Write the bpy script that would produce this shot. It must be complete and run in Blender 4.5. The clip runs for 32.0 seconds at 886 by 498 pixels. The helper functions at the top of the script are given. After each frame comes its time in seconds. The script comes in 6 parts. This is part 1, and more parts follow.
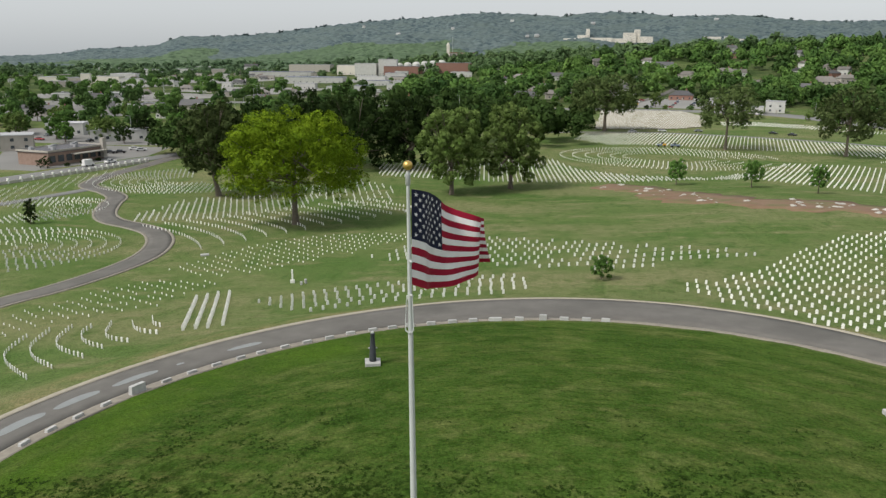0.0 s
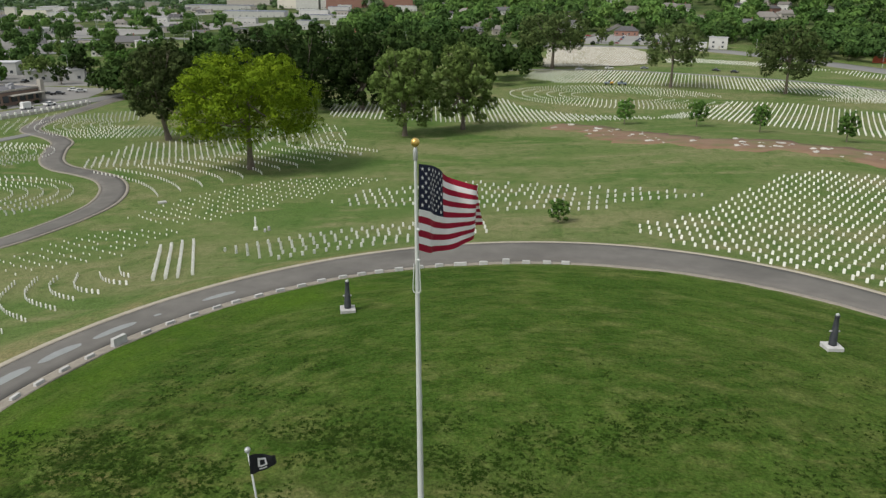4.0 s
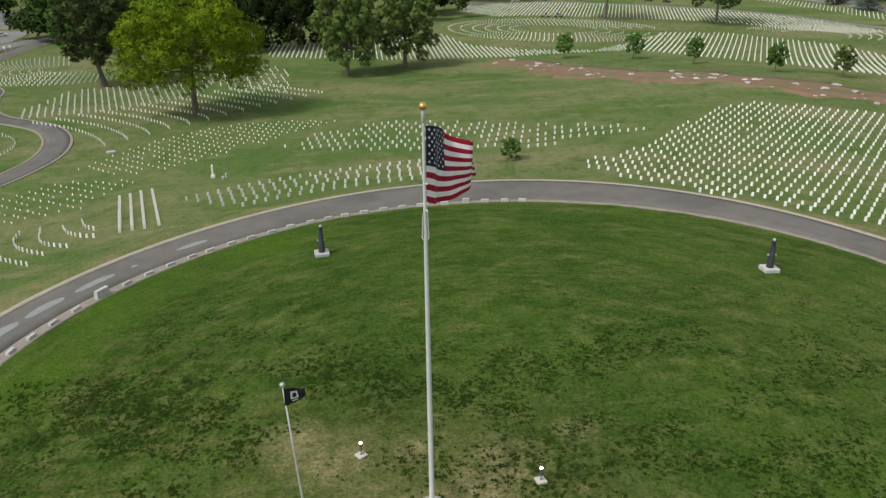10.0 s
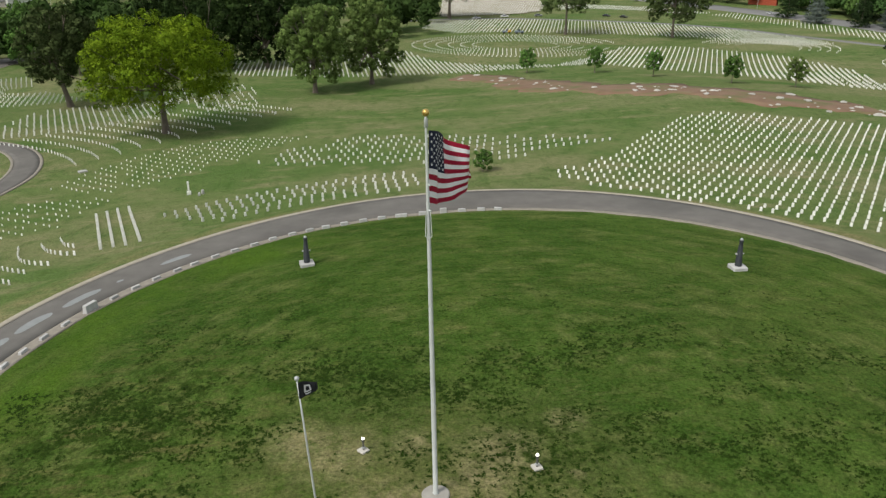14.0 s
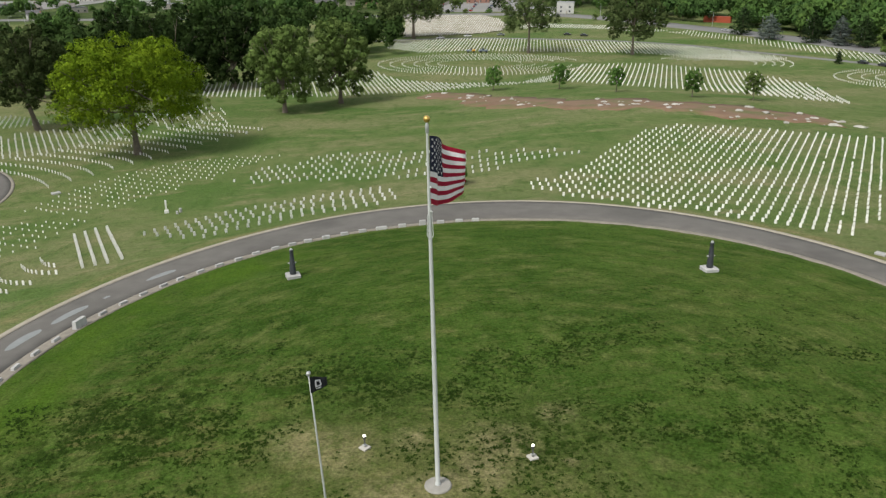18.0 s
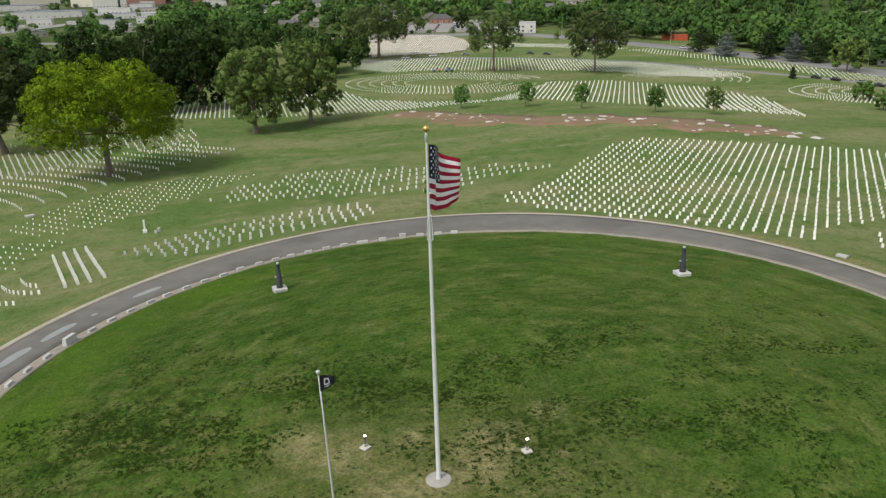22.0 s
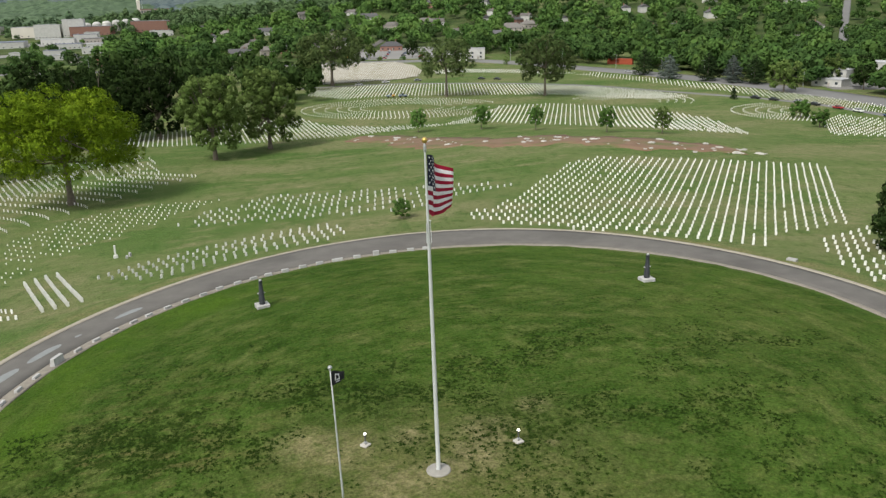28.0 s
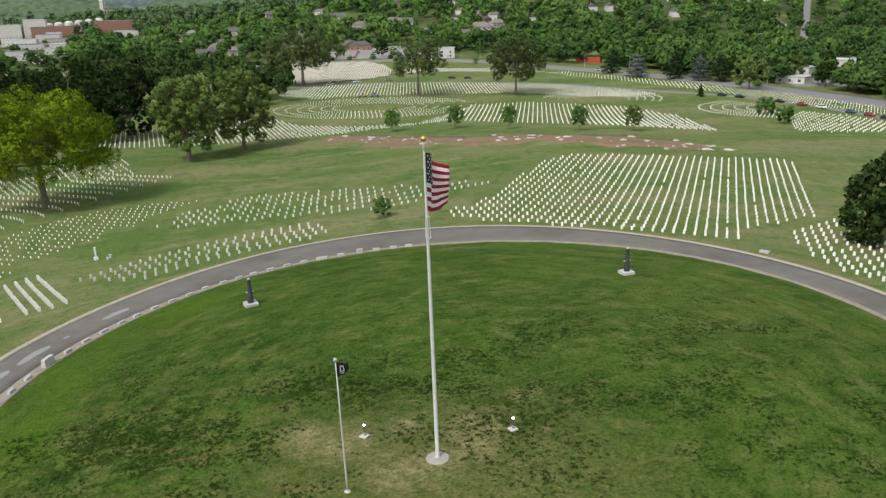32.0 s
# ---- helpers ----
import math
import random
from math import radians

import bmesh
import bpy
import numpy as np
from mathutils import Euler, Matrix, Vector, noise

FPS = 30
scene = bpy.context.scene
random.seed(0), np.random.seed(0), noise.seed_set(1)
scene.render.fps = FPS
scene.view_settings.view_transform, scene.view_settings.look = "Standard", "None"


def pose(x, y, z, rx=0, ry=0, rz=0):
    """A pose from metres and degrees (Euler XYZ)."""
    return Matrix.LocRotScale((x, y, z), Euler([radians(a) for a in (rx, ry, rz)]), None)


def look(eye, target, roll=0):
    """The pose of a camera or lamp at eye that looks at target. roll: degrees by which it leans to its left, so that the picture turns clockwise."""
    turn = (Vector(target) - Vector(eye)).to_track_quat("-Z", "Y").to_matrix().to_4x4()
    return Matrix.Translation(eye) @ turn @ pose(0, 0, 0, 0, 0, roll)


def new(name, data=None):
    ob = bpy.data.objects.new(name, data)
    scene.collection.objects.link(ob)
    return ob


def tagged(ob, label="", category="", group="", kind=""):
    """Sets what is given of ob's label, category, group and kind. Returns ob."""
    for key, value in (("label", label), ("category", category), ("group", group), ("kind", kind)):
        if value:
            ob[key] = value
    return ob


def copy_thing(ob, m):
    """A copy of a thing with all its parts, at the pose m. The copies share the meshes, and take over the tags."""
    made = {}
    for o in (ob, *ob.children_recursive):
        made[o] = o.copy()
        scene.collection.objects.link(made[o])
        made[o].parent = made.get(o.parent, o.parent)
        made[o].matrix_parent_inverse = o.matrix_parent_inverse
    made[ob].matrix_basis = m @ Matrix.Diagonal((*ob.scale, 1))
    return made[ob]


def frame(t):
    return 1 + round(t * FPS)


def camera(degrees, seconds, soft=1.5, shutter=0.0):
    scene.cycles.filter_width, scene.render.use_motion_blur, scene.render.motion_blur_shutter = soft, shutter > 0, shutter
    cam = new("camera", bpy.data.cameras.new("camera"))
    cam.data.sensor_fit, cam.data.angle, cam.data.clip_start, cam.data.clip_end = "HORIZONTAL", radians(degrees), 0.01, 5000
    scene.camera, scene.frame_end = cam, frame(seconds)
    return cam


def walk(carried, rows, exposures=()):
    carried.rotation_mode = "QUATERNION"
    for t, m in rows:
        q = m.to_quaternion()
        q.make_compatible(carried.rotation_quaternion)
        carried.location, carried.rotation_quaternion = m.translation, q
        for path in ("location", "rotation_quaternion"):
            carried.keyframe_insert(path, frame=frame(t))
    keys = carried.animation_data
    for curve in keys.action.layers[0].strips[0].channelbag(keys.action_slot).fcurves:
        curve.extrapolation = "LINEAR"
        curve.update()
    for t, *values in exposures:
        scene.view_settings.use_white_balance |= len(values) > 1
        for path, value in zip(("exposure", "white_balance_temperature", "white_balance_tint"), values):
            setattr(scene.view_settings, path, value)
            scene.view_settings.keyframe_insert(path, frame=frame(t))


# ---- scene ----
cam = camera(58.72, 32.0, soft=1.4)
walk(cam, [
    (0, pose(6.79, -29.46, 27.82, 76.289, -0.434, 11.136)),
    (1, pose(5.95, -30.06, 28.66, 74.979, -0.868, 10.023)),
    (2, pose(5.46, -30.87, 29.19, 73.845, -0.907, 9.001)),
    (3, pose(5.21, -31.77, 29.51, 72.823, -0.739, 8.065)),
    (6, pose(3.80, -33.91, 30.73, 69.515, -0.474, 5.384)),
    (7, pose(3.32, -34.66, 31.07, 68.450, -0.417, 4.547)),
    (8, pose(2.83, -35.35, 31.42, 67.387, -0.300, 3.690)),
    (9, pose(2.40, -36.03, 31.78, 67.037, -0.194, 2.912)),
    (10, pose(1.96, -36.77, 32.01, 67.076, -0.109, 2.155)),
    (11, pose(1.47, -37.53, 32.06, 67.118, -0.025, 1.401)),
    (12, pose(0.99, -38.20, 32.09, 67.339, 0.032, 0.663)),
    (13, pose(0.51, -38.89, 32.10, 67.809, 0.091, -0.038)),
    (14, pose(-0.01, -39.56, 32.08, 68.264, 0.153, -0.789)),
    (17, pose(-1.52, -41.52, 31.98, 69.312, 0.382, -2.834)),
    (18, pose(-2.07, -42.23, 31.93, 69.646, 0.471, -3.594)),
    (19, pose(-2.65, -42.90, 31.94, 69.985, 0.549, -4.299)),
    (20, pose(-3.11, -43.60, 31.95, 70.324, 0.621, -4.979)),
    (21, pose(-3.69, -44.23, 31.96, 70.659, 0.691, -5.665)),
    (22, pose(-4.24, -44.87, 31.92, 71.007, 0.800, -6.327)),
    (23, pose(-4.82, -45.53, 31.87, 71.317, 0.902, -7.044)),
    (24, pose(-5.34, -46.12, 31.85, 71.589, 0.959, -7.710)),
    (25, pose(-5.92, -46.73, 31.85, 71.877, 1.001, -8.333)),
    (28, pose(-7.67, -48.59, 31.78, 72.805, 1.181, -10.094)),
    (29, pose(-8.24, -49.14, 31.78, 72.794, 1.247, -10.670)),
    (30, pose(-8.82, -49.59, 31.82, 72.762, 1.277, -11.271)),
    (31, pose(-9.36, -49.89, 31.91, 72.727, 1.295, -11.830)),
    (32, pose(-9.88, -50.05, 32.09, 72.689, 1.273, -12.406)),
], exposures=[(0, 0.25), (3, 0.24), (6, 0.14), (11, 0.17), (18, 0.26), (24, 0.32), (32, 0.36)])

# ---- plan (metres) ----
HILLS = [(7.93, -10, -50, 40), (3.83, 60, -20, 40), (3.01, -50, 0, 35), (1.43, 0, 0, 40), (5.31, 40, 20, 40), (4.43, -20, 40, 35), (0.72, 30, 60, 35), (1.61, 0, 90, 35), (1.81, 70, 70, 40), (3.55, 40, 130, 40), (4.21, 75, 170, 40), (1.11, -50, 110, 45), (4.19, 130, 90, 60), (52, 700, 1060, 290), (40, 220, 1250, 250), (32, -150, 1650, 250)]
RC, RI, RO, RO_SWELL = (7.1, 17.2), 46.2, 51.9, 4.1          # ring road: centre, inner and outer edge
LAWN = (7.1, 17.2, -50, 46.0)
PATCHES = [(141, -0.2, 4.2, 0.9), (150, -0.2, 0.9, 0.45), (156, -0.1, 5.2, 1.0), (163.5, 0.0, 5.0, 1.1), (170.5, 0.1, 5.4, 1.2), (179, 0.2, 5, 1.2)]
DRIVE = [(-97, 30), (-91, 55), (-85.7, 75), (-82.3, 84), (-80, 96.8), (-80.3, 108.7), (-84.4, 120.4), (-91.3, 130.2), (-99.9, 136.1), (-109, 140.8), (-116.4, 148.5), (-123.8, 162), (-128.4, 172.3), (-137, 180.6), (-147, 187), (-152, 194), (-156, 209), (-158, 234), (-159, 262), (-150, 300)]
INNER_DRIVE = [(-40, 400), (-2, 416), (37, 421), (63, 416), (94, 404), (124, 388), (149, 366), (168, 335), (186, 307), (201, 282), (210, 253), (212, 220), (210, 190), (205, 120), (190, 60)]
STREET_LINE = [(-420, 640), (-205, 610), (-60, 600), (60, 590), (130, 560), (187, 456), (218, 377), (235, 295), (240, 236), (238, 150), (225, 0)]
STREET_WEST = [(-215, 60), (-196, 140), (-186, 184), (-178, 215), (-172, 240), (-166, 262), (-158, 300), (-158, 380), (-165, 500), (-185, 610)]
WEST_LANE = [(-168, 110), (-158, 138), (-152, 158), (-148, 172), (-145, 184)]
CLAY_LINE = [(8, 224), (22, 214), (33, 190), (48, 172), (64, 163), (80, 151), (96, 142), (103, 141)]
CLAY_HALF = 11.0
FLAG_TOP, FLAG_WIND = 22.85, 27.0
SMALL_POLE = (-7.22, -3.79, 10.71)
SMALL_FOOT = (-6.9, -2.2)
POLE_LEAN = (0.0, -0.0155, 0.0)
CANNONS = [(-14.2, 41.9), (32.4, 37.3)]
LAMPS = [(-4.85, 4.8), (6.55, 2.4)]

# ---- light ----
SUN_AZ, SUN_EL = radians(228), radians(50)      # where the veiled sun stands, clockwise from +y
world = bpy.data.worlds.new("world")
scene.world = world
world.use_nodes = True
wn = world.node_tree.nodes
wl = world.node_tree.links
sky = wn.new("ShaderNodeTexSky")
sky.sky_type, sky.sun_disc = "NISHITA", False
sky.sun_elevation, sky.sun_rotation = SUN_EL, SUN_AZ
sky.air_density, sky.dust_density, sky.ozone_density = 1.0, 2.0, 1.0
grey = wn.new("ShaderNodeHueSaturation")
grey.inputs["Saturation"].default_value = 0.18
wl.new(sky.outputs[0], grey.inputs["Color"])
veil = wn.new("ShaderNodeMix")                  # thin even cloud before the blue
veil.data_type = "RGBA"
veil.inputs[0].default_value = 0.65
veil.inputs[7].default_value = (3.15, 3.36, 3.50, 1)
wl.new(grey.outputs[0], veil.inputs[6])
wl.new(veil.outputs[2], wn["Background"].inputs["Color"])
wn["Background"].inputs["Strength"].default_value = 0.156
sun = new("sun", bpy.data.lights.new("sun", "SUN"))
sun.data.energy, sun.data.angle, sun.data.color = 2.75, radians(16), (1.0, 0.95, 0.87)
sun.matrix_world = look((0, 0, 0), (-math.sin(SUN_AZ) * math.cos(SUN_EL), -math.cos(SUN_AZ) * math.cos(SUN_EL), -math.sin(SUN_EL)))


# ---- materials ----
def material(name, colour, rough=0.8, colour2=None, scale=1.0, bump=0.0, bump_scale=20.0, metal=0.0, spread=0.0, spec=0.3, detail=6.0, sharp=0.0, stain=None, stain_scale=0.1):
    """A Principled material: two colours mixed by noise in metres, a coarser stain, bump, and a spread of value from object to object."""
    m = bpy.data.materials.new(name)
    m.use_nodes = True
    n, l = m.node_tree.nodes, m.node_tree.links
    b = n["Principled BSDF"]
    b.inputs["Roughness"].default_value, b.inputs["Metallic"].default_value = rough, metal
    b.inputs["Specular IOR Level"].default_value = spec
    geo = n.new("ShaderNodeNewGeometry")
    out = None

    def mixed(fac, one, two):
        x = n.new("ShaderNodeMix")
        x.data_type = "RGBA"
        for slot, v in ((0, fac), (6, one), (7, two)):
            if isinstance(v, (tuple, list)):
                x.inputs[slot].default_value = (*v[:3], 1)
            elif isinstance(v, (int, float)):
                x.inputs[slot].default_value = v
            else:
                l.new(v, x.inputs[slot])
        return x.outputs[2]

    def wave(s, lo, hi, d=detail):
        t = n.new("ShaderNodeTexNoise")
        t.inputs["Scale"].default_value, t.inputs["Detail"].default_value = s, d
        l.new(geo.outputs["Position"], t.inputs["Vector"])
        r = n.new("ShaderNodeMapRange")
        r.inputs[1].default_value, r.inputs[2].default_value = lo, hi
        l.new(t.outputs[0], r.inputs[0])
        return r.outputs[0]

    out = mixed(wave(scale, 0.5 - (0.25 - 0.2 * sharp), 0.5 + (0.25 - 0.2 * sharp)), colour, colour2 or tuple(c * 0.75 for c in colour))
    if stain:
        out = mixed(wave(stain_scale, 0.48, 0.7), out, stain)
    if spread:
        info = n.new("ShaderNodeObjectInfo")
        r = n.new("ShaderNodeMapRange")
        r.inputs[3].default_value, r.inputs[4].default_value = 1 - spread, 1 + spread
        l.new(info.outputs["Random"], r.inputs[0])
        isl = n.new("ShaderNodeMapRange")
        isl.inputs[3].default_value, isl.inputs[4].default_value = 1 - spread, 1 + spread
        l.new(geo.outputs["Random Per Island"], isl.inputs[0])
        h = n.new("ShaderNodeHueSaturation")
        mul = n.new("ShaderNodeMath")
        mul.operation = "MULTIPLY"
        l.new(r.outputs[0], mul.inputs[0])
        l.new(isl.outputs[0], mul.inputs[1])
        l.new(mul.outputs[0], h.inputs["Value"])
        l.new(out, h.inputs["Color"])
        out = h.outputs[0]
    l.new(out, b.inputs["Base Color"])
    if bump:
        t = n.new("ShaderNodeTexNoise")
        t.inputs["Scale"].default_value, t.inputs["Detail"].default_value = bump_scale, 5
        l.new(geo.outputs["Position"], t.inputs["Vector"])
        u = n.new("ShaderNodeBump")
        u.inputs["Strength"].default_value, u.inputs["Distance"].default_value = 0.6, bump
        l.new(t.outputs[0], u.inputs["Height"])
        l.new(u.outputs[0], b.inputs["Normal"])
    return m


def leaf_material(name, colour, tip, spread=0.3, scale=0.35, stain=None, stain_scale=0.05, through_light=0.22):
    """Leaves: hue and value differ from clump to clump, and some light comes through."""
    m = material(name, colour, 0.7, tip, scale, spread=spread, spec=0.04, stain=stain, stain_scale=stain_scale)
    n, l = m.node_tree.nodes, m.node_tree.links
    b = n["Principled BSDF"]
    tr = n.new("ShaderNodeBsdfTranslucent")
    src = b.inputs["Base Color"].links[0].from_socket
    l.new(src, tr.inputs["Color"])
    add = n.new("ShaderNodeMixShader")
    add.inputs[0].default_value = through_light
    l.new(b.outputs[0], add.inputs[1])
    l.new(tr.outputs[0], add.inputs[2])
    l.new(add.outputs[0], n["Material Output"].inputs[0])
    return m


def grass_material():
    """Mown turf: green, with dry straw-coloured patches, dark clover clumps and fine grain."""
    m = bpy.data.materials.new("grass")
    m.use_nodes = True
    n, l = m.node_tree.nodes, m.node_tree.links
    b = n["Principled BSDF"]
    b.inputs["Roughness"].default_value, b.inputs["Specular IOR Level"].default_value = 0.95, 0.04
    pos = n.new("ShaderNodeNewGeometry").outputs["Position"]

    def noise_at(s, lo, hi, detail=5.0, stretch=None, rough=0.55):
        t = n.new("ShaderNodeTexNoise")
        t.inputs["Scale"].default_value, t.inputs["Detail"].default_value, t.inputs["Roughness"].default_value = s, detail, rough
        v = pos
        if stretch:
            mp = n.new("ShaderNodeMapping")
            mp.inputs["Scale"].default_value, mp.inputs["Rotation"].default_value = stretch, (0, 0, 0.5)
            l.new(pos, mp.inputs["Vector"])
            v = mp.outputs[0]
        l.new(v, t.inputs["Vector"])
        r = n.new("ShaderNodeMapRange")
        r.inputs[1].default_value, r.inputs[2].default_value = lo, hi
        l.new(t.outputs[0], r.inputs[0])
        return r.outputs[0]

    def mixed(fac, one, two):
        x = n.new("ShaderNodeMix")
        x.data_type = "RGBA"
        for slot, v in ((0, fac), (6, one), (7, two)):
            if isinstance(v, tuple):
                x.inputs[slot].default_value = (*v, 1)
            else:
                l.new(v, x.inputs[slot])
        return x.outputs[2]

    def times(a, c):
        x = n.new("ShaderNodeMath")
        x.operation = "MULTIPLY"
        l.new(a, x.inputs[0])
        if isinstance(c, float):
            x.inputs[1].default_value = c
        else:
            l.new(c, x.inputs[1])
        return x.outputs[0]

    def ring(cx, cy, r0, r1, soft):
        """1 inside the band between two radii about a place on the plan."""
        sub = n.new("ShaderNodeVectorMath")
        sub.operation = "SUBTRACT"
        sub.inputs[1].default_value = (cx, cy, 0)
        l.new(pos, sub.inputs[0])
        flat = n.new("ShaderNodeVectorMath")
        flat.operation = "MULTIPLY"
        flat.inputs[1].default_value = (1, 1, 0)
        l.new(sub.outputs[0], flat.inputs[0])
        ln = n.new("ShaderNodeVectorMath")
        ln.operation = "LENGTH"
        l.new(flat.outputs[0], ln.inputs[0])
        up = n.new("ShaderNodeMapRange")
        up.inputs[1].default_value, up.inputs[2].default_value = r0 - soft, r0 + soft
        dn = n.new("ShaderNodeMapRange")
        dn.inputs[1].default_value, dn.inputs[2].default_value = r1 + soft, r1 - soft
        l.new(ln.outputs["Value"], up.inputs[0])
        l.new(ln.outputs["Value"], dn.inputs[0])
        return times(up.outputs[0], dn.outputs[0])

    def arcs(cx, cy, lo, hi, across=0.55, along=5.0):
        """Mowing bands: noise drawn out round a centre."""
        sep = n.new("ShaderNodeSeparateXYZ")
        l.new(pos, sep.inputs[0])

        def op(kind, a, c):
            x = n.new("ShaderNodeMath")
            x.operation = kind
            for slot, v in ((0, a), (1, c)):
                if isinstance(v, (int, float)):
                    x.inputs[slot].default_value = v
                else:
                    l.new(v, x.inputs[slot])
            return x.outputs[0]

        dx, dy = op("SUBTRACT", sep.outputs[0], cx), op("SUBTRACT", sep.outputs[1], cy)
        rad = op("SQRT", op("ADD", op("MULTIPLY", dx, dx), op("MULTIPLY", dy, dy)), 0.0)
        com = n.new("ShaderNodeCombineXYZ")
        l.new(op("MULTIPLY", rad, across), com.inputs[0])
        l.new(op("MULTIPLY", op("ARCTAN2", dy, dx), along), com.inputs[1])
        t = n.new("ShaderNodeTexNoise")
        t.inputs["Scale"].default_value, t.inputs["Detail"].default_value, t.inputs["Roughness"].default_value = 1.0, 6, 0.62
        l.new(com.outputs[0], t.inputs["Vector"])
        r = n.new("ShaderNodeMapRange")
        r.inputs[1].default_value, r.inputs[2].default_value = lo, hi
        l.new(t.outputs[0], r.inputs[0])
        return r.outputs[0]

    base = mixed(noise_at(0.030, 0.36, 0.62), (0.076, 0.130, 0.034), (0.124, 0.158, 0.058))
    base = mixed(times(noise_at(0.022, 0.46, 0.60, 4, (1.0, 2.0, 1.0)), 0.8), base, (0.178, 0.180, 0.088))
    base = mixed(times(noise_at(0.085, 0.52, 0.68, 6, (1.0, 2.5, 1.0), 0.65), 0.75), base, (0.205, 0.192, 0.104))
    base = mixed(times(noise_at(0.14, 0.52, 0.66, 6, (2.0, 1.0, 1.0), 0.65), 0.6), base, (0.052, 0.106, 0.022))
    base = mixed(times(noise_at(0.6, 0.50, 0.66, 6, None, 0.7), 0.5), base, (0.050, 0.088, 0.016))
    base = mixed(times(ring(RC[0], RC[1], RO, RO + 4.5, 1.5), times(noise_at(0.25, 0.38, 0.62, 6, None, 0.65), 0.8)), base, (0.205, 0.180, 0.090))
    lawn = mixed(noise_at(0.055, 0.40, 0.60), (0.038, 0.077, 0.012), (0.057, 0.102, 0.0175))
    lawn = mixed(times(noise_at(0.22, 0.50, 0.64, 6, (1.0, 1.8, 1.0), 0.7), 0.5), lawn, (0.096, 0.120, 0.030))
    lawn = mixed(times(noise_at(0.16, 0.55, 0.68, 6, (1.0, 2.6, 1.0), 0.7), 0.5), lawn, (0.140, 0.134, 0.050))
    lawn = mixed(times(arcs(RC[0], RC[1] - 8, 0.52, 0.64, 0.33, 4.5), 0.7), lawn, (0.106, 0.128, 0.038))
    lawn = mixed(times(arcs(RC[0] + 3, RC[1] - 12, 0.50, 0.62, 0.42, 7.0), 0.6), lawn, (0.022, 0.052, 0.006))
    lawn = mixed(times(noise_at(0.55, 0.52, 0.62, 8, None, 0.8), 0.5), lawn, (0.024, 0.056, 0.006))
    lawn = mixed(times(arcs(RC[0], RC[1] - 10, 0.53, 0.62, 1.9, 14.0), 0.65), lawn, (0.023, 0.054, 0.006))
    lawn = mixed(times(noise_at(1.8, 0.54, 0.62, 7, None, 0.8), 0.45), lawn, (0.096, 0.118, 0.024))
    lawn = mixed(times(ring(-24, 6, -50, 14, 10), times(noise_at(0.4, 0.50, 0.62, 7, (1.0, 2.0, 1.0), 0.7), 0.6)), lawn, (0.135, 0.118, 0.046))
    near = mixed(times(noise_at(0.6, 0.40, 0.60, 7, None, 0.75), 0.85), (0.165, 0.148, 0.066), (0.066, 0.088, 0.020))
    near = mixed(times(noise_at(1.5, 0.55, 0.64, 6, None, 0.7), 0.8), near, (0.026, 0.048, 0.007))
    bare = mixed(noise_at(1.2, 0.35, 0.65, 7, None, 0.7), (0.275, 0.240, 0.130), (0.140, 0.132, 0.055))
    lawn = mixed(times(ring(0, -4, -30, 12, 8), 0.6), lawn, near)
    for cx, cy, cr in ((0.0, -0.2, 1.5), (-6.6, 4.4, 2.4), (4.4, 4.2, 2.2), (9.3, 7.9, 1.1), (-9.6, 6.4, 1.9), (3.0, 1.2, 1.8), (-3.2, -1.0, 2.0), (9.0, 1.6, 0.45), (-1.5, 5.5, 1.2)):
        lawn = mixed(times(ring(cx, cy, -30, cr, cr * 0.7), times(noise_at(0.9, 0.34, 0.56, 6, None, 0.7), 0.8)), lawn, bare)
    lawn = mixed(times(ring(36, 24, -50, 14, 12), times(noise_at(0.2, 0.40, 0.64, 6, (1.0, 1.6, 1.0), 0.7), 0.4)), lawn, (0.112, 0.128, 0.038))
    for cx, cy, cr in ((-26, 8, 7), (-22, 14, 6), (-5, 12.5, 4.5), (-9.5, 16.5, 3.0), (8, 5, 3.5)):
        lawn = mixed(times(ring(cx, cy, -30, cr, cr * 0.6), times(noise_at(0.75, 0.47, 0.55, 7, None, 0.75), 0.75)), lawn, (0.022, 0.042, 0.006))
    lush = mixed(noise_at(0.8, 0.35, 0.65, 6), (0.046, 0.096, 0.009), (0.062, 0.112, 0.013))
    lawn = mixed(times(ring(RC[0], RC[1], 37.5, 60, 1.6), times(ring(-31, 34, -50, 23, 5), noise_at(0.10, 0.28, 0.54))), lawn, lush)
    wild = mixed(noise_at(0.03, 0.40, 0.60), (0.040, 0.066, 0.022), (0.072, 0.096, 0.036))
    base = mixed(times(ring(-20, 0, 640, 9000, 30), noise_at(0.012, 0.30, 0.50)), base, wild)
    out = mixed(ring(*LAWN, 1.5), base, lawn)
    fine = n.new("ShaderNodeHueSaturation")
    v = n.new("ShaderNodeMapRange")
    v.inputs[3].default_value, v.inputs[4].default_value = 0.40, 1.5
    l.new(noise_at(4.0, 0.3, 0.7, 8, None, 0.75), v.inputs[0])
    l.new(v.outputs[0], fine.inputs["Value"])
    l.new(out, fine.inputs["Color"])
    l.new(fine.outputs[0], b.inputs["Base Color"])
    u = n.new("ShaderNodeBump")
    u.inputs["Strength"].default_value, u.inputs["Distance"].default_value = 0.7, 0.12
    l.new(noise_at(3.0, 0.2, 0.8, 8, None, 0.7), u.inputs["Height"])
    l.new(u.outputs[0], b.inputs["Normal"])
    return m


# ---- helpers for building ----
def slope_z(x, y):
    return -12.4 + sum(h * math.exp(-((x - a) ** 2 + (y - b) ** 2) / (2 * s * s)) for h, a, b, s in HILLS)


